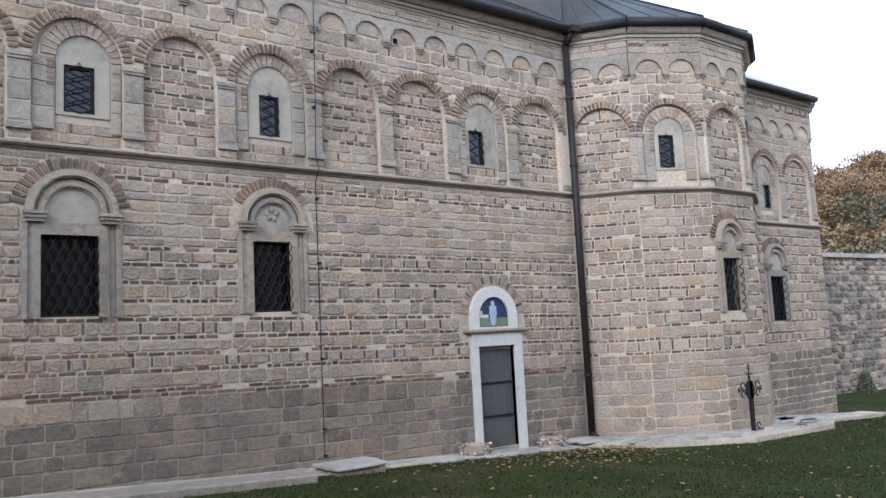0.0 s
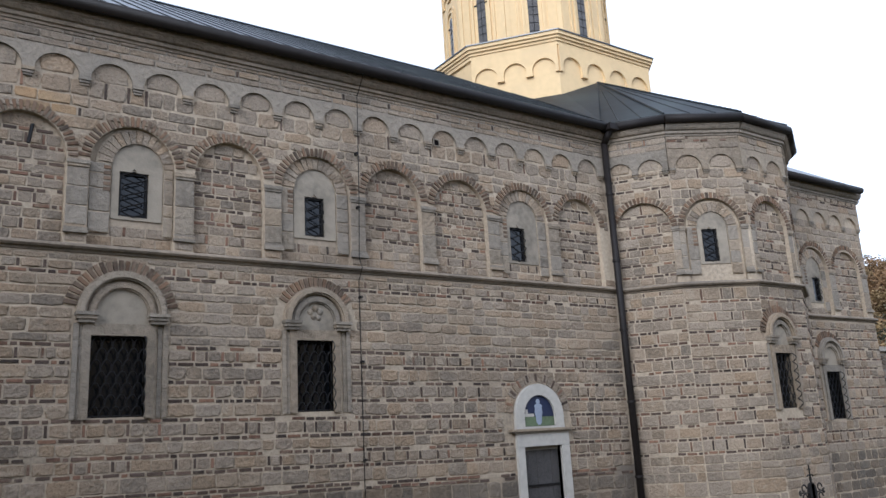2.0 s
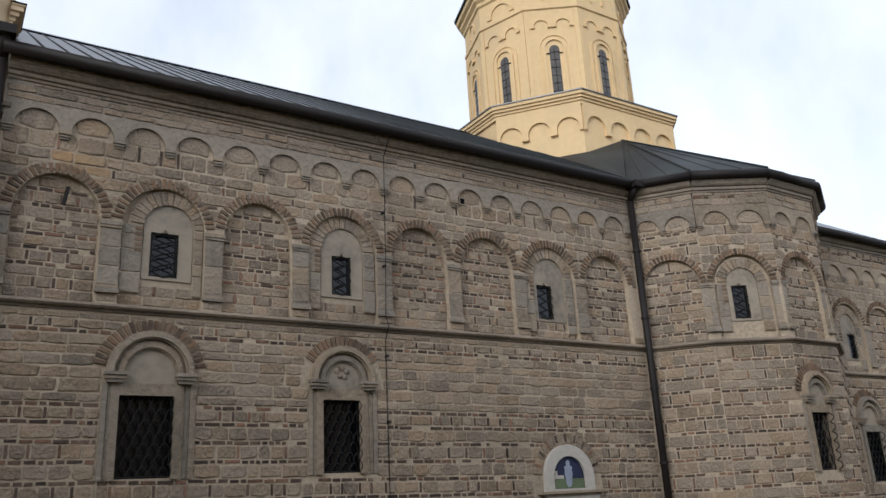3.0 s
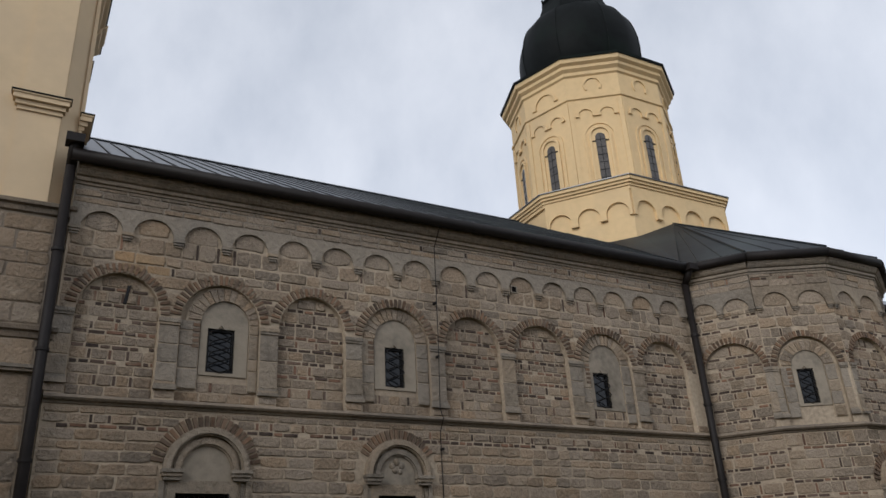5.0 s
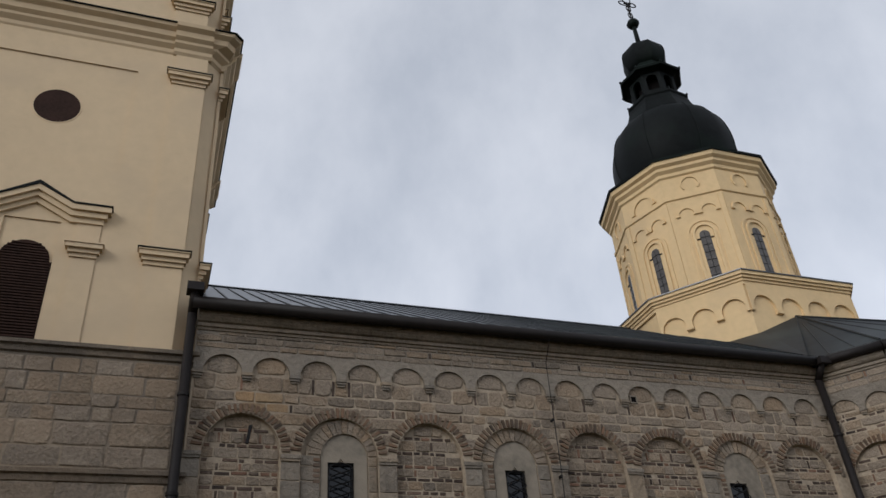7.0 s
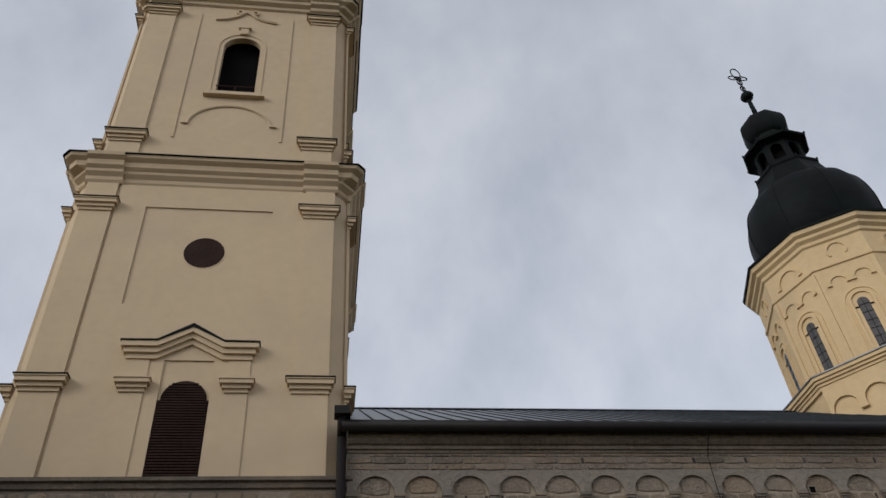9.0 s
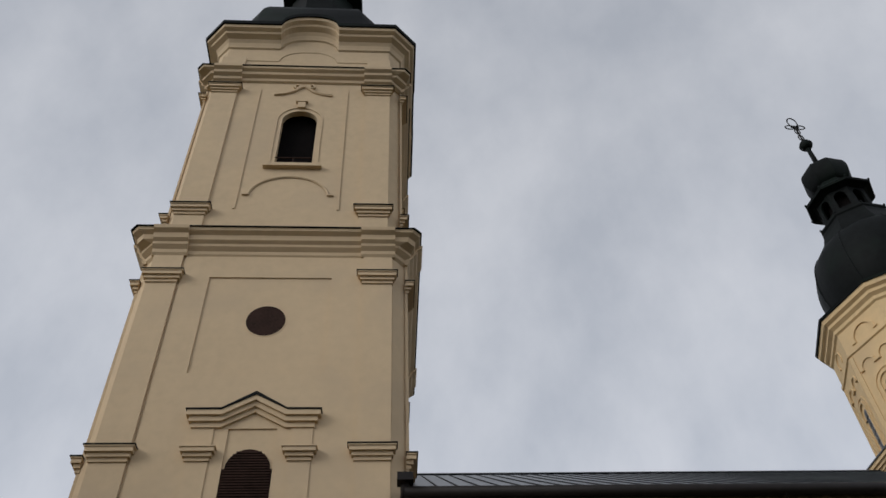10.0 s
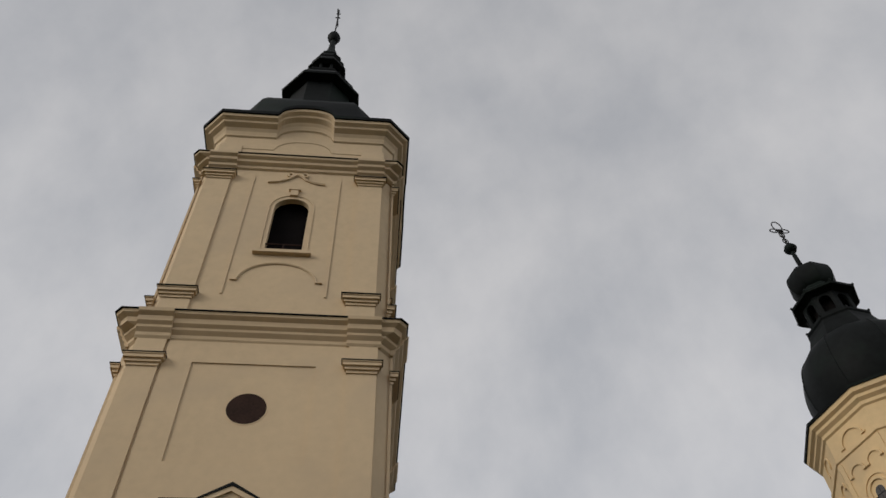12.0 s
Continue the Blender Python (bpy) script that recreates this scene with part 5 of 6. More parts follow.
for n, side in enumerate(SIDES):
    at = TO_TOWER @ side
    for s in (-1, 1):
        a, b = sorted((s * 1.86 - (0.05 if s < 0 else 0.0), s * 2.47 - (0.05 if s < 0 else 0.0)))
        q = Build()
        q.box(a, b, -H1 - 0.06, -H1, 8.0, 14.46)
        pil = part("pilaster", q, PLASTER, tower, "flat plaster pilaster", at)
        q = Build()
        q.rings([[(u, -H1 - p, z) for p, z in ((0.06, 14.46), (0.1, 14.52), (0.11, 14.6), (0.19, 14.68), (0.2, 14.74), (0.27, 14.8), (0.29, 14.92), (0.38, 14.98), (0.4, 15.06), (0.0, 15.07), (0.0, 14.46))] for u in (a - 0.06, b + 0.06)])
        part("cornice_break", q, PLASTER, pil)
        for z in (9.79, 13.93):
            q = Build()
            cap(q, a, b, z, -H1 - 0.06)
            part("capital", q, PLASTER, pil)
            q = Build()
            q.box(a - 0.125, b + 0.125, -(H1 if z < 15 else H3) - 0.215, -(H1 if z < 15 else H3), z + 0.002, z + 0.022)
            part("cap_flashing", q, COPPER, pil)
        a, b = sorted((s * 1.70 - (0.05 if s < 0 else 0.0), s * 2.36 - (0.05 if s < 0 else 0.0)))
        q = Build()
        q.box(a, b, -H3 - 0.05, -H3, 15.3, 21.45)
        pil = part("pilaster", q, PLASTER, tower, "flat plaster pilaster", at)
        q = Build()
        q.rings([[(u, -H3 - p, z) for p, z in ((0.05, 21.42), (0.12, 21.46), (0.13, 21.56), (0.23, 21.62), (0.24, 21.72), (0.33, 21.78), (0.34, 21.87), (0.0, 21.88), (0.0, 21.42))] for u in (a - 0.05, b + 0.05)])
        part("cornice_break", q, PLASTER, pil)
        q = Build()
        q.box(a, b, -H3 - 0.0, -H3 + 0.05, 21.8, 22.8)
        part("attic_strip", q, PLASTER, pil)
        for z in (16.14, 21.12):
            q = Build()
            cap(q, a, b, z, -H3 - 0.05)
            part("capital", q, PLASTER, pil)
            q = Build()
            q.box(a - 0.125, b + 0.125, -(H1 if z < 15 else H3) - 0.215, -(H1 if z < 15 else H3), z + 0.002, z + 0.022)
            part("cap_flashing", q, COPPER, pil)
    # louvred window with a pediment
    at = TO_TOWER @ side @ Matrix.Translation((0.08, 0, 0))
    q = Build()
    for z0, dz, p in ((10.2, 0.1, 0.08), (10.3, 0.1, 0.13), (10.4, 0.1, 0.18)):
        e = (p - 0.08)
        q.prism([(-1.06 - e, z0), (-0.55, z0), (0, z0 + 0.31), (0.55, z0), (1.06 + e, z0), (1.06 + e, z0 + dz), (0.57, z0 + dz), (0, z0 + dz + 0.31), (-0.57, z0 + dz), (-1.06 - e, z0 + dz)], -H1 - p, -H1)
    win = part("window", q, PLASTER, tower, "louvred window between strips under a pediment", at)
    for s in (-1, 1):
        a, b = sorted((s * 0.66, s * 1.04))
        q = Build()
        q.box(a, b, -H1 - 0.05, -H1, 8.0, 10.2)
        part("strip", q, PLASTER, win)
        q = Build()
        cap(q, a, b, 9.78, -H1 - 0.05, 0.24)
        part("capital", q, PLASTER, win)
    q = Build()
    q.prism([(-1.18, 10.5), (-0.57, 10.5), (0, 10.81), (0.57, 10.5), (1.18, 10.5), (1.18, 10.525), (0.57, 10.53), (0, 10.88), (-0.57, 10.53), (-1.18, 10.525)], -H1 - 0.2, -H1)
    part("flashing", q, COPPER, win)
    q = Build()
    q.prism([(-0.42, 8.02), (0.42, 8.02), (0.42, 9.42)] + [(0.38 * math.cos(math.pi * k / 12), 9.42 + 0.38 * math.sin(math.pi * k / 12)) for k in range(13)] + [(-0.42, 9.42)], -H1 - 0.012, -H1 + 0.02)
    part("shutter", q, LOUVRE, win, "brown louvred shutter")
    for k in range(34):
        z = 8.06 + 0.05 * k
        w = 0.4 if z < 9.4 else math.sqrt(max(0.0, 0.36 ** 2 - (z - 9.42) ** 2))
        if w > 0.05:
            q = Build()
            q.prism([(-w, z), (w, z), (w, z + 0.028), (-w, z + 0.028)], -H1 - 0.045, -H1 - 0.012)
            part("slat", q, LOUVRE, win)
    # framed panel with a round window
    at = TO_TOWER @ side
    q = Build()
    q.grid([-1.86, 1.86], [10.6, 14.46], -H1 - 0.03, -H1, [(-1.28, 1.22, 11.4, 13.86)])
    q.grid([-1.86, 1.86], [8.0, 10.6], -H1 - 0.03, -H1, [(-0.34, 0.5, 8.0, 10.2)])
    part("panel_surround", q, PLASTER, tower, "plaster field round a sunk panel", at)
    q = Build()
    q.arch_ring(0.0, 12.7, 0.385, 0.405, -H1 - 0.008, -H1, 0, 360, 32)
    oc = part("round_window", q, PLASTER, tower, "dark round window", at)
    q = Build()
    q.prism([(0.386 * math.cos(math.tau * k / 28), 12.7 + 0.386 * math.sin(math.tau * k / 28)) for k in range(28)], -H1 - 0.004, -H1 + 0.02)
    part("shutter", q, LOUVRE, oc, "dark brown boards")
    # belfry window
    at = TO_TOWER @ side @ Matrix.Translation((0.03, 0, 0.1))
    q = Build()
    for s in (-1, 1):
        a, b = sorted((s * 1.15, s * 1.2))
        q.box(a, b, -H3 - 0.025, -H3, 16.05, 21.0)
        a, b = sorted((s * 0.56, s * 0.60))
        q.box(a, b, -H3 - 0.02, -H3, 17.7, 19.58)
    q.arch_ring(0.0, 19.58, 0.56, 0.6, -H3 - 0.02, -H3, 0, 180, 16)
    q.box(-0.7, 0.7, -H3 - 0.12, -H3, 17.55, 17.66)
    q.box(-0.1, 0.1, -H3 - 0.07, -H3, 20.12, 20.36)
    q.box(-0.16, 0.16, -H3 - 0.09, -H3, 20.36, 20.42)
    for s in (-1, 1):
        pts = [(s * x, z) for x, z in ((0.78, 20.75), (0.5, 20.8), (0.25, 20.93), (0.12, 21.08), (0.02, 21.16))]
        for p0, p1 in zip(pts, pts[1:]):
            q.bar((p0[0], -H3 - 0.02, p0[1]), (p1[0], -H3 - 0.02, p1[1]), 0.045, 5)
        q.arch_ring(s * 0.2, 21.14, 0.05, 0.1, -H3 - 0.06, -H3, 0, 360, 10)
    pts = [(0.93 * math.cos(math.radians(d)), 16.5 + 0.72 * math.sin(math.radians(d))) for d in range(6, 175, 8)]
    for p0, p1 in zip(pts, pts[1:]):
        q.bar((p0[0], -H3 - 0.01, p0[1]), (p1[0], -H3 - 0.01, p1[1]), 0.035, 5)
    for s in (-1, 1):
        q.box(*sorted((s * 0.9, s * 1.06)), -H3 - 0.05, -H3, 16.53, 16.57)
    win = part("belfry_window", q, PLASTER, tower, "tall arched opening with a sill", at)
    q = Build()
    q.bar((-0.45, -H3 - 0.03, 17.95), (0.45, -H3 - 0.03, 17.95), 0.02, 5)
    q.bar((0.0, -H3 - 0.03, 17.66), (0.0, -H3 - 0.03, 17.95), 0.02, 5)
    part("rail", q, LOUVRE, win)

# bell-shaped roof and lantern of the tower
SX = TX - 0.22
rows = [(2.58, 24.05), (2.5, 24.35), (2.32, 24.8), (2.2, 25.6), (2.14, 26.3), (2.1, 26.8), (1.96, 27.2), (1.6, 27.5), (1.2, 27.65)]
b = Build()
b.rings([ring8(h, 0.25 * h, z, SX) for h, z in rows])
part("bell_roof", b, COPPER, tower, "green-black copper bell roof", TO_TOWER, smooth=True)
for name, rows in (("lantern", [(1.1, 27.6), (0.98, 27.9), (0.96, 30.5)]), ("lantern_roof", [(0.98, 30.4), (1.26, 30.46), (1.28, 30.56), (1.14, 31.0), (1.0, 31.3), (1.04, 31.4), (0.86, 31.8), (0.88, 31.9), (0.7, 32.25), (0.64, 32.4)]), ("top_lantern", [(0.34, 32.3), (0.34, 33.3)]), ("top_roof", [(0.5, 33.25), (0.66, 33.32), (0.67, 33.4), (0.54, 33.85), (0.58, 33.95), (0.4, 34.5), (0.44, 34.62), (0.25, 35.2), (0.13, 35.9), (0.09, 36.9)])):
    b = Build()
    b.turned(SX, TY, [(r * 1.25, z) for r, z in rows], 8, math.pi / 8)
    part(name, b, COPPER, tower, "", TO_TOWER)
for k in range(8):
    t = math.tau * k / 8 + math.pi / 8
    b = Build()
    b.bar((SX + 0.55 * math.cos(t), TY + 0.55 * math.sin(t), 32.3), (SX + 0.55 * math.cos(t), TY + 0.55 * math.sin(t), 33.3), 0.07, 6)
    part("lantern_post", b, COPPER, tower, "", TO_TOWER)
b = Build()
b.turned(SX, TY, [(0.08, 36.8), (0.22, 36.95), (0.3, 37.25), (0.22, 37.55), (0.06, 37.7)], 12)
part("ball", b, COPPER, tower, "", TO_TOWER, smooth=True)
b = Build()
b.bar((SX, TY, 37.6), (SX, TY, 40.7), 0.035, 5)
b.bar((SX, TY - 0.45, 39.7), (SX, TY + 0.45, 39.7), 0.03, 5)
b.bar((SX - 0.12, TY, 39.7), (SX + 0.12, TY, 39.7), 0.03, 5)
b.bar((SX - 0.1, TY, 40.2), (SX + 0.1, TY, 40.2), 0.025, 5)
part("cross", b, IRON, tower, "thin iron cross", TO_TOWER)

# ---- pipes and rods ----


def downpipe(x, y, z_top, label):
    p = thing("downpipe", label, "downpipe", group="downpipes", at=(x, y, 0))
    foot_z = ground_z(x) + 0.06
    b = Build()
    b.bar((0, 0, foot_z + 0.1), (0, 0, z_top - 0.3), 0.075, 12)
    part("pipe", b, PIPE, p, "", smooth=True)
    b = Build()
    b.bar((0, 0, z_top - 0.32), (0, -0.25, z_top), 0.075, 12)
    part("neck", b, PIPE, p, "", smooth=True)
    b = Build()
    b.bar((0, 0, foot_z + 0.14), (0, -0.16, foot_z), 0.08, 12)
    part("shoe", b, PIPE, p, "", smooth=True)
    b = Build()
    b.box(-0.13, 0.13, -0.36, -0.12, z_top - 0.08, z_top + 0.06)
    part("hopper", b, PIPE, p)
    for z in np.arange(1.2, z_top - 0.5, 1.5):
        b = Build()
        b.bar((0, 0, z), (0, 0, z + 0.05), 0.09, 12)
        part("clamp", b, PIPE, p)
    return p


downpipe(12.70, 11.83, 8.72, "dark brown downpipe between the nave and the apse")
downpipe(0.26, 11.83, 8.95, "dark downpipe between the tower and the nave")
rod = thing("lightning_rod_cable", "thin lightning conductor running down the church wall", "cable", at=(6.47, 11.9, 0))
b = Build()
pts = [(0, 0.08 if z < 5 else 0.0, z) for z in (0.3, 1, 2, 3, 4, 4.9)] + [(0, -0.06, 5.12), (0, 0.04, 5.3), (0.01, 0.0, 6.4), (0.02, 0.0, 7.4), (0.02, -0.02, 8.3), (0.02, -0.26, 8.6), (0.02, -0.3, 8.82)]
for p0, p1 in zip(pts, pts[1:]):
    b.bar(p0, p1, 0.008, 6)
part("cable", b, IRON, rod)
for z in (0.32, 0.75, 1.9, 3.5, 4.6, 6.2, 7.2):
    b = Build()
    b.box(-0.018, 0.018, -0.01, 0.09, z, z + 0.035)
    part("clip", b, IRON, rod)
hook = thing("iron_hook", "rusty iron bracket in a blind arch", "hook", at=(1.33, 12.1, 6.9))
b = Build()
b.bar((0, 0, 0), (-0.03, -0.12, -0.05), 0.015, 5)
b.bar((-0.03, -0.12, -0.05), (-0.07, -0.14, -0.34), 0.026, 6)
part("bracket", b, IRON, hook)

# ---- paving, block and small things by the wall ----
pav = tagged(new("pavement"), "pale stone paving strip along the church", "pavement", kind="structure")
b = Build()
strip = [(x, y0, y1) for x, y0, y1 in ((-6.0, 11.98, 10.95), (0.0, 11.98, 11.0), (6.6, 11.98, 11.15), (9.0, 11.98, 11.4), (12.2, 11.98, 11.25))]
for (xa, ya, yb), (xc, yc, yd) in zip(strip, strip[1:]):
    za, zc = ground_z(xa) + 0.02, ground_z(xc) + 0.02
    b.rings([[(xa, yb, za - 0.3), (xa, ya, za - 0.3), (xa, ya, za), (xa, yb, za)], [(xc, yd, zc - 0.3), (xc, yc, zc - 0.3), (xc, yc, zc), (xc, yd, zc)]])
part("bedding", b, MORTAR, pav)
ring_out = [(11.9, 11.3), (13.0, 10.2), (14.6, 9.25), (17.6, 9.2), (19.9, 10.4), (24.5, 11.2), (24.5, 12.0)]
ring_in = [(12.2, 12.0), (13.7, 11.2), (15.1, 10.4), (17.0, 10.4), (18.4, 11.2), (19.4, 12.0), (24.0, 12.0)]
b = Build()
for (a, c), (d, e) in zip(zip(ring_in, ring_out), list(zip(ring_in, ring_out))[1:]):
    zi = lambda p: max(-0.16, ground_z(p[0]) + 0.1) if p[0] < 18 else ground_z(p[0]) + 0.07
    top = [(c[0], c[1], zi(c)), (e[0], e[1], zi(e)), (d[0], d[1], zi(d)), (a[0], a[1], zi(a))]
    low_ = [(x, y, z - 0.4) for x, y, z in top]
    b.rings([low_, top])
part("apse_paving", b, MORTAR, pav)
def apse_band(f):
    """A point in the middle of the paving round the apse, and its height."""
    i = min(len(ring_in) - 2, int(f))
    t = f - i
    w = random.uniform(0.15, 0.85)
    p = [ring_in[i][k] * (1 - w) + ring_out[i][k] * w for k in (0, 1)]
    q = [ring_in[i + 1][k] * (1 - w) + ring_out[i + 1][k] * w for k in (0, 1)]
    return p[0] * (1 - t) + q[0] * t, p[1] * (1 - t) + q[1] * t


def paving_z(x):
    return max(-0.16, ground_z(x) + 0.1) if x < 18 else ground_z(x) + 0.07


for k in range(230):
    x = random.uniform(-3, 12.1)
    y = random.uniform(11.2, 11.85)
    r = random.uniform(0.12, 0.24)
    ground_h = ground_z
    if k >= 120:
        x, y = apse_band(random.uniform(0, 5.0))
        r = random.uniform(0.14, 0.3)
        ground_h = paving_z
    n = random.randint(5, 7)
    t0 = random.uniform(0, 6)
    rr = [r * random.uniform(0.75, 1.15) for _ in range(n)]
    b = Build()
    b.rings([[(x + s * rr[i] * math.cos(t0 + math.tau * i / n) * 1.3, y + s * rr[i] * math.sin(t0 + math.tau * i / n) * 0.7, ground_h(x) + h) for i in range(n)] for s, h in ((1, 0.0), (1, 0.024), (0.93, 0.034))])
    part("paving_stone", b, PAVING, pav)
kerb = thing("stone_kerb", "low grey stone slab edging the paving", "kerb", at=(3.0, 10.9, 0.3))
b = Build()
b.rings([[(x, -0.3, z - 0.4), (x, 0.3, z - 0.4), (x, 0.3, z - 0.02), (x, 0.27, z), (x, -0.27, z), (x, -0.3, z - 0.02)] for x, z in ((-7.0, 0.50), (0.0, 0.13), (2.6, 0.0))])
part("kerb_stone", b, GREY, kerb)
blk = thing("stone_block", "low pale stone block with a slab lid", "block", at=(6.55, 11.35, ground_z(6.55)))
b = Build()
b.box(-0.42, 0.42, -0.42, 0.32, -0.2, 0.1)
part("block", b, GREY, blk)
b = Build()
b.stone(-0.48, 0.48, 0.0, -0.48, 0.36, 0.05)
part("lid", b, PAVING, blk, "pale slab lid", Matrix.Translation((0, 0, 0.104)) @ Matrix.Rotation(math.pi / 2, 4, "X").inverted())
PEBBLE = mat("pale_pebble", (0.28, 0.25, 0.21), 0.8, 0.3, 12, 3.0, 0.2, pieces=0.9)
for x, w in ((9.42, 0.33), (11.35, 0.30)):
    st = thing("pebble_planter", "small planter of stacked pale pebbles beside the door", "planter", group="planters by the door", at=(x, 11.68, ground_z(x) + 0.03))
    b = Build()
    b.turned(0, 0, [(w * 0.8, -0.03), (w * 0.85, 0.17), (w * 0.6, 0.17), (w * 0.55, 0.12)], 14)
    part("core", b, RUBBLE, st)
    for k in range(70):
        t, z, r = random.uniform(0, math.tau), random.uniform(0.0, 0.2), random.uniform(0.022, 0.04)
        b = Build()
        cx, cy = w * 0.86 * math.cos(t), w * 0.86 * math.sin(t)
        b.turned(cx, cy, [(r * 0.4, z - r * 0.7), (r, z - r * 0.2), (r * 0.9, z + r * 0.4), (r * 0.3, z + r * 0.75)], 6, t)
        part("pebble", b, PEBBLE, st, smooth=True)

# wrought-iron grave cross in front of the apse
ic = thing("iron_cross", "dark wrought-iron cross with scrolled arms beside the apse", "cross", at=(15.35, 9.75, -0.135))
b = Build()
b.box(-0.045, 0.045, -0.03, 0.03, 0.0, 1.05)
part("post", b, IRON, ic)
b = Build()
b.prism([(0.13 * math.cos(math.tau * k / 12), 0.88 + 0.2 * math.sin(math.tau * k / 12)) for k in range(12)], -0.03, 0.03)
part("shield", b, IRON, ic)


def scroll(b, x, z, r, a0, a1):
    pts = [(x + r * (1 - 0.5 * k / 14) * math.cos(a0 + (a1 - a0) * k / 14), 0.0, z + r * (1 - 0.5 * k / 14) * math.sin(a0 + (a1 - a0) * k / 14)) for k in range(15)]
    for p0, p1 in zip(pts, pts[1:]):
        b.bar(p0, p1, 0.014, 5)


for s in (-1, 1):
    b = Build()
    b.bar((s * 0.1, 0, 0.88), (s * 0.4, 0, 0.9), 0.015, 5)
    scroll(b, s * 0.27, 0.97, 0.09, 0, 5)
    scroll(b, s * 0.27, 0.79, 0.09, 0, 5)
    scroll(b, s * 0.4, 0.89, 0.05, 1, 6)
    part("arm", b, IRON, ic)
b = Build()
scroll(b, -0.06, 1.16, 0.1, -1, 2.5)
scroll(b, 0.06, 1.16, 0.1, 4, 0.6)
b.bar((0, 0, 1.05), (0, 0, 1.42), 0.014, 5)
b.bar((-0.06, 0, 1.33), (0.06, 0, 1.33), 0.012, 5)
part("finial", b, IRON, ic)
b = Build()
b.bar((0, 0, 0.05), (0.3, -0.05, 0.06), 0.014, 5)
scroll(b, 0.2, 0.12, 0.08, 0, 5)
part("foot_scroll", b, IRON, ic)

# ---- boundary wall of rubble ----
fw = tagged(new("boundary_wall"), "tall rubble stone boundary wall with a pale coping", "wall", kind="structure")
WA, WB = (24.5, 16.6), (62.0, 14.6)
at = face_at(WA, WB)
FL = math.dist(WA, WB)
b = Build()
b.box(0, FL, 0.02, 0.9, -2.0, 4.55)
body = part("wall_body", b, mat("wall_mortar", (0.21, 0.178, 0.14), 0.95, 0.2, 8, 0.8, 0.8, stain=(0.12, 0.11, 0.10), stain_at=0.56), fw, "", at)
b = Build()
b.box(-0.1, FL, -0.12, 1.05, 4.55, 4.72)
part("coping", b, PAVING, fw, "pale coping", at)
b = Build()
z = -1.4
while z < 4.5:
    h = random.uniform(0.14, 0.3)
    u = random.uniform(0, 0.2)
    while u < FL - 0.4:
        w = random.uniform(0.18, 0.6)
        if random.random() < 0.95:
            n = random.randint(5, 7)
            t0 = random.uniform(0, 6)
            pts = [(u + w / 2 + w * 0.6 * max(-0.8, min(0.8, math.cos(t0 + math.tau * i / n))) * random.uniform(0.75, 1.1), z + h / 2 + h * 0.6 * max(-0.75, min(0.75, math.sin(t0 + math.tau * i / n))) * random.uniform(0.75, 1.1)) for i in range(n)]
            p = random.uniform(0.02, 0.07)
            mu, mz = u + w / 2, z + h / 2
            k0 = len(b.v)
            b.v += [(x, 0.02, q) for x, q in pts] + [(mu + (x - mu) * 0.8, 0.02 - p, mz + (q - mz) * 0.8) for x, q in pts]
            b.f += [(k0 + i, k0 + (i + 1) % n, k0 + n + (i + 1) % n, k0 + n + i) for i in range(n)] + [tuple(k0 + n + i for i in range(n))]
        u += w
    z += h
part("rubble", b, RUBBLE, fw, "", at, kind="stuff")

# ---- wooded hill ----
HILL = mat("hillside", (0.07, 0.06, 0.03), 0.95, 0.3, 1.0, 0.1, 0.0)
b = Build()
hx = list(range(20, 261, 20))
hy = list(range(-60, 161, 20))


def hill_z(x, y):
    d = max(0.0, (x - 42) * 0.42 + (y - 17) * 0.12)
    return -1.5 + 26 * (1 - math.exp(-d / 30)) + 1.5 * noise.noise(Vector((x * 0.03, y * 0.03, 0)))


for y in hy:
    b.v += [(x, y, hill_z(x, y) if x > 40 else -3.0) for x in hx]
b.f = [(j * len(hx) + i, j * len(hx) + i + 1, (j + 1) * len(hx) + i + 1, (j + 1) * len(hx) + i) for j in range(len(hy) - 1) for i in range(len(hx) - 1)]
hill = tagged(part("hill", b, HILL, smooth=True), "wooded autumn hillside behind the wall", "hill", kind="structure")
FOLIAGE = [mat("leaf_" + n, c, 0.85, 0.2, 2.0, 0.3, 0.0, pieces=0.45) for n, c in (("rust", (0.175, 0.1, 0.042)), ("ochre", (0.175, 0.116, 0.047)), ("olive", (0.12, 0.103, 0.053)), ("dark", (0.06, 0.065, 0.04)))]
BARK = mat("bark", (0.06, 0.045, 0.035), 0.95, 0.3, 10, 2, 0.3)


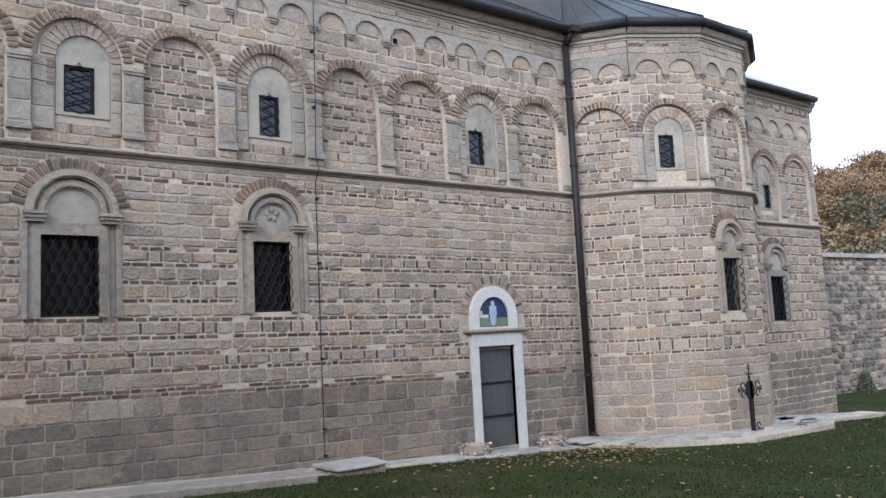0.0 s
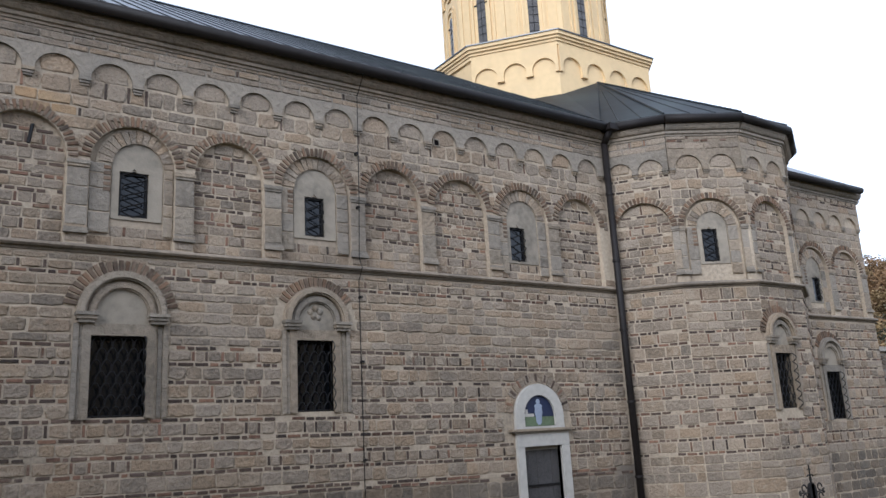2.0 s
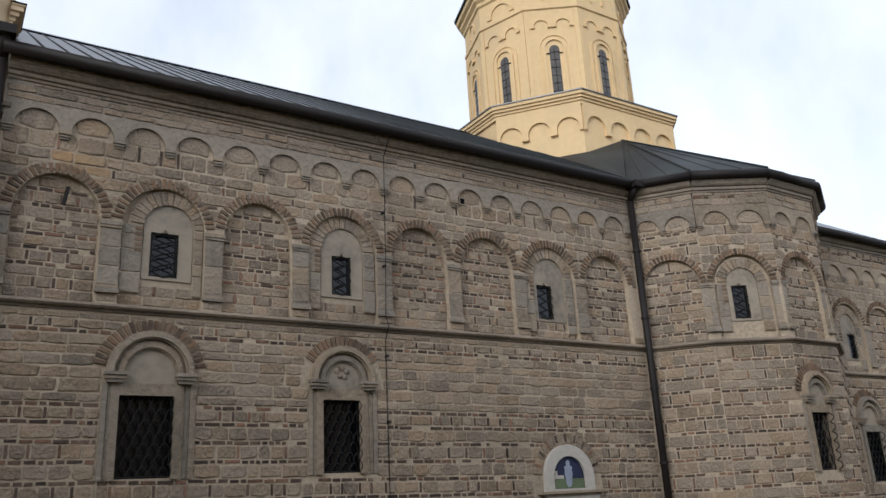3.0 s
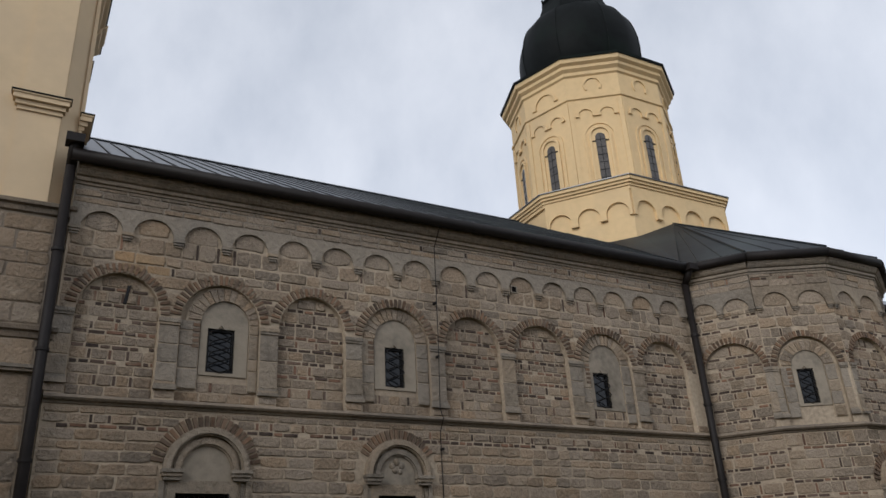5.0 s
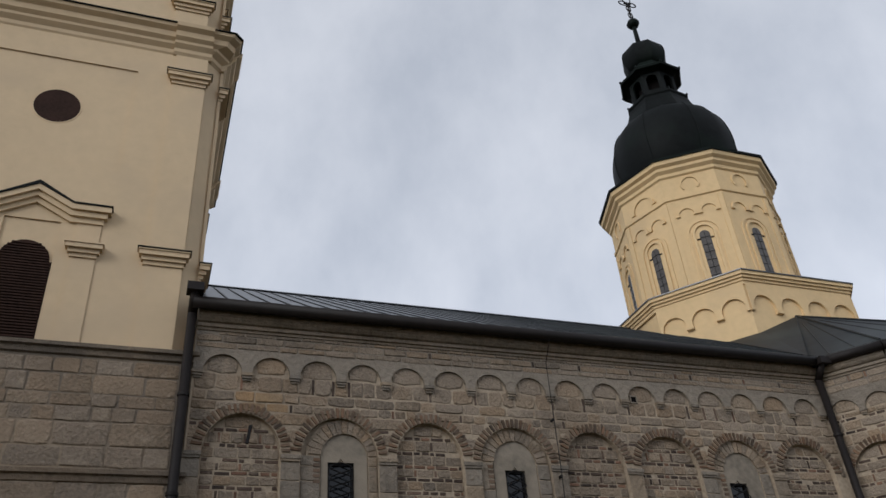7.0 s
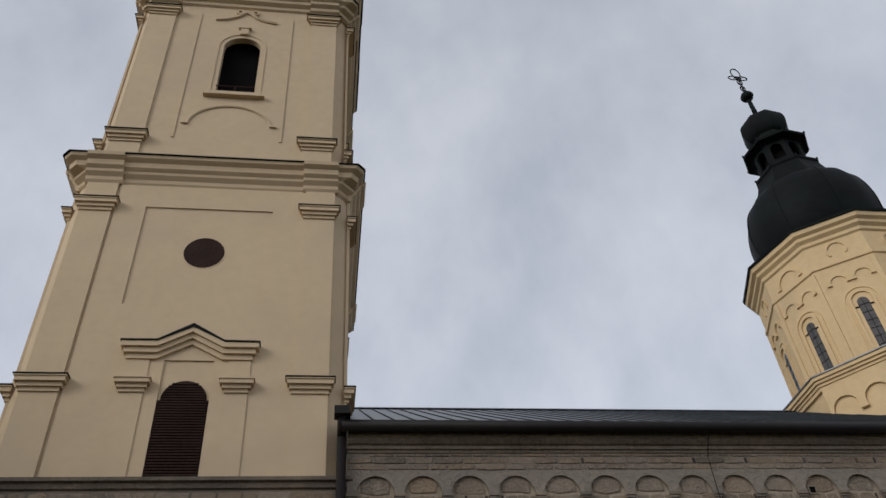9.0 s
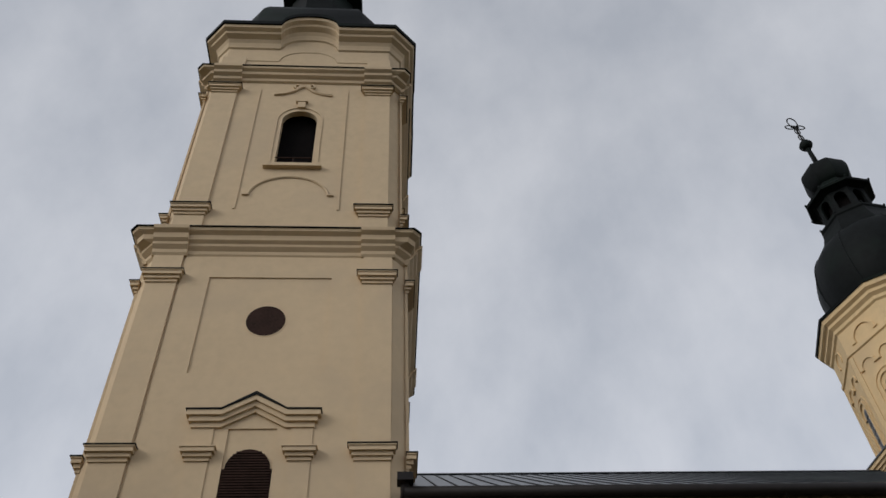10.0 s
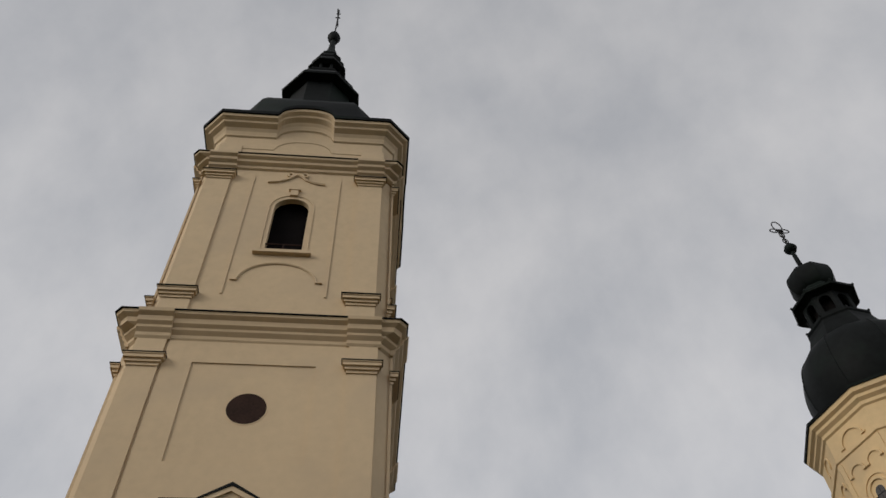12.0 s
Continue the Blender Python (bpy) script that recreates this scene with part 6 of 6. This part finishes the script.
def tree_kind(kind):
    """A tree of 8 m at the origin: trunk, limbs and a crown of small leaf clumps."""
    rnd = random.Random(kind * 7 + 3)
    t = Build()
    t.turned(0, 0, [(0.28, -0.5), (0.2, 1.5), (0.13, 4.0), (0.05, 6.5)], 7)
    blobs = []
    for k in range(11):
        a, z = rnd.uniform(0, math.tau), rnd.uniform(2.2, 6.0)
        r = rnd.uniform(1.2, 2.4) * (1 - abs(z - 4.2) / 6)
        tip = (r * math.cos(a), r * math.sin(a), z + rnd.uniform(0.6, 1.4))
        t.bar((0, 0, z - 0.5), tip, 0.045, 4)
        blobs.append((tip, rnd.uniform(0.8, 1.4)))
    blobs.append(((0, 0, 7.0), 1.1))
    c = Build()
    for (x, y, z), s in blobs:
        for _ in range(190):
            d = Vector((rnd.gauss(0, 1), rnd.gauss(0, 1), rnd.gauss(0, 1)))
            d = d.normalized() * s * rnd.uniform(0.35, 1.0) ** 0.5
            p = Vector((x, y, z)) + d
            e1 = Vector((rnd.gauss(0, 1), rnd.gauss(0, 1), rnd.gauss(0, 1))).normalized() * rnd.uniform(0.07, 0.15)
            e2 = e1.orthogonal().normalized() * rnd.uniform(0.06, 0.13)
            c.poly([p - e1, p + e2, p + e1, p - e2])
    me_t, me_c = bpy.data.meshes.new("trunk"), bpy.data.meshes.new("crown")
    me_t.from_pydata(t.v, [], t.f)
    me_c.from_pydata(c.v, [], c.f)
    me_t.materials.append(BARK)
    me_c.materials.append(FOLIAGE[kind % 4])
    return me_t, me_c


KINDS = [tree_kind(k) for k in range(8)]
WORDS = ("rust-brown", "ochre", "olive-green", "dark green")
rnd = random.Random(5)
for k in range(170):
    x = rnd.uniform(44, 130)
    y = x * math.tan(radians(90 - rnd.uniform(58, 70)))
    if k < 40:
        x = rnd.uniform(42, 60)
        y = x * math.tan(radians(90 - rnd.uniform(59, 69)))
    if y < 17.5 + (40 - x) * 0.05 and x < 62:
        continue
    kind = rnd.choice((0, 0, 1, 1, 2, 4, 4, 5, 0, 1, 3))
    s = rnd.uniform(0.55, 0.95)
    tr = thing("tree", f"{WORDS[kind % 4]} autumn tree on the hillside", "tree", group="trees on the hill", at=(x, y, hill_z(x, y)))
    tr.matrix_basis = Matrix.Translation((x, y, hill_z(x, y) - 0.3)) @ Matrix.Rotation(rnd.uniform(0, 6), 4, "Z") @ Matrix.Diagonal((s * 1.25, s * 1.25, s, 1))
    for nm, me in zip(("trunk", "crown"), KINDS[kind]):
        ob = new(nm, me)
        ob.parent = tr
        ob.matrix_parent_inverse = Matrix.Identity(4)
bush = thing("shrub", "small dark conical shrub at the boundary wall", "shrub", at=(32.6, 15.6, ground_z(32.6)))
b = Build()
rnd = random.Random(9)
for _ in range(900):
    z = rnd.uniform(0, 0.8)
    a, r = rnd.uniform(0, math.tau), 0.42 * (1 - z * 0.85) * rnd.uniform(0.5, 1.0) ** 0.5
    p = Vector((r * math.cos(a), r * math.sin(a), z))
    e1 = Vector((rnd.gauss(0, 1), rnd.gauss(0, 1), rnd.gauss(0, 1))).normalized() * 0.05
    e2 = e1.orthogonal().normalized() * 0.04
    b.poly([p - e1, p + e2, p + e1, p - e2])
part("crown", b, FOLIAGE[3], bush)
b = Build()
b.turned(0, 0, [(0.04, -0.1), (0.03, 0.6)], 6)
part("trunk", b, BARK, bush)

# ---- grass and fallen leaves ----
rnd = random.Random(21)
b = Build()
lf = Build()
for _ in range(42000):
    x = rnd.uniform(2.5, 26)
    y = rnd.uniform(4.5, 11.5)
    if y > 11.1 and x < 13:
        continue
    if 12 < x < 20 and y > 9.6:
        continue
    az = math.degrees(math.atan2(x, y))
    if not 15 < az < 70 or math.hypot(x, y) < 7:
        continue
    z, h, a = ground_z(x), rnd.uniform(0.02, 0.05), rnd.uniform(0, math.tau)
    w, lean = 0.008, rnd.uniform(0.0, 0.05)
    b.poly([(x - w * math.cos(a), y - w * math.sin(a), z), (x + w * math.cos(a), y + w * math.sin(a), z), (x - lean * math.sin(a), y + lean * math.cos(a), z + h)])
tagged(part("grass", b, BLADE), "short green grass blades on the lawn", "grass", kind="stuff")
for k in range(1700):
    if k % 3:
        x, y = rnd.gauss(12.2, 2.2), 11.0 - abs(rnd.gauss(0, 0.9))
    else:
        x, y = rnd.uniform(4, 28), rnd.uniform(5, 11.3)
    if 12.5 < x < 20 and y > 9.3:
        continue
    z, a, s = ground_z(x) + 0.045, rnd.uniform(0, math.tau), rnd.uniform(0.025, 0.055)
    c, d = s * math.cos(a), s * math.sin(a)
    lf.poly([(x - c, y - d, z), (x + d * 0.6, y - c * 0.6, z + 0.012), (x + c, y + d, z + rnd.uniform(0, 0.02)), (x - d * 0.6, y + c * 0.6, z + 0.01)])
tagged(part("fallen_leaves", lf, LEAFFALL), "scattered brown and yellow fallen leaves", "leaves", kind="stuff")
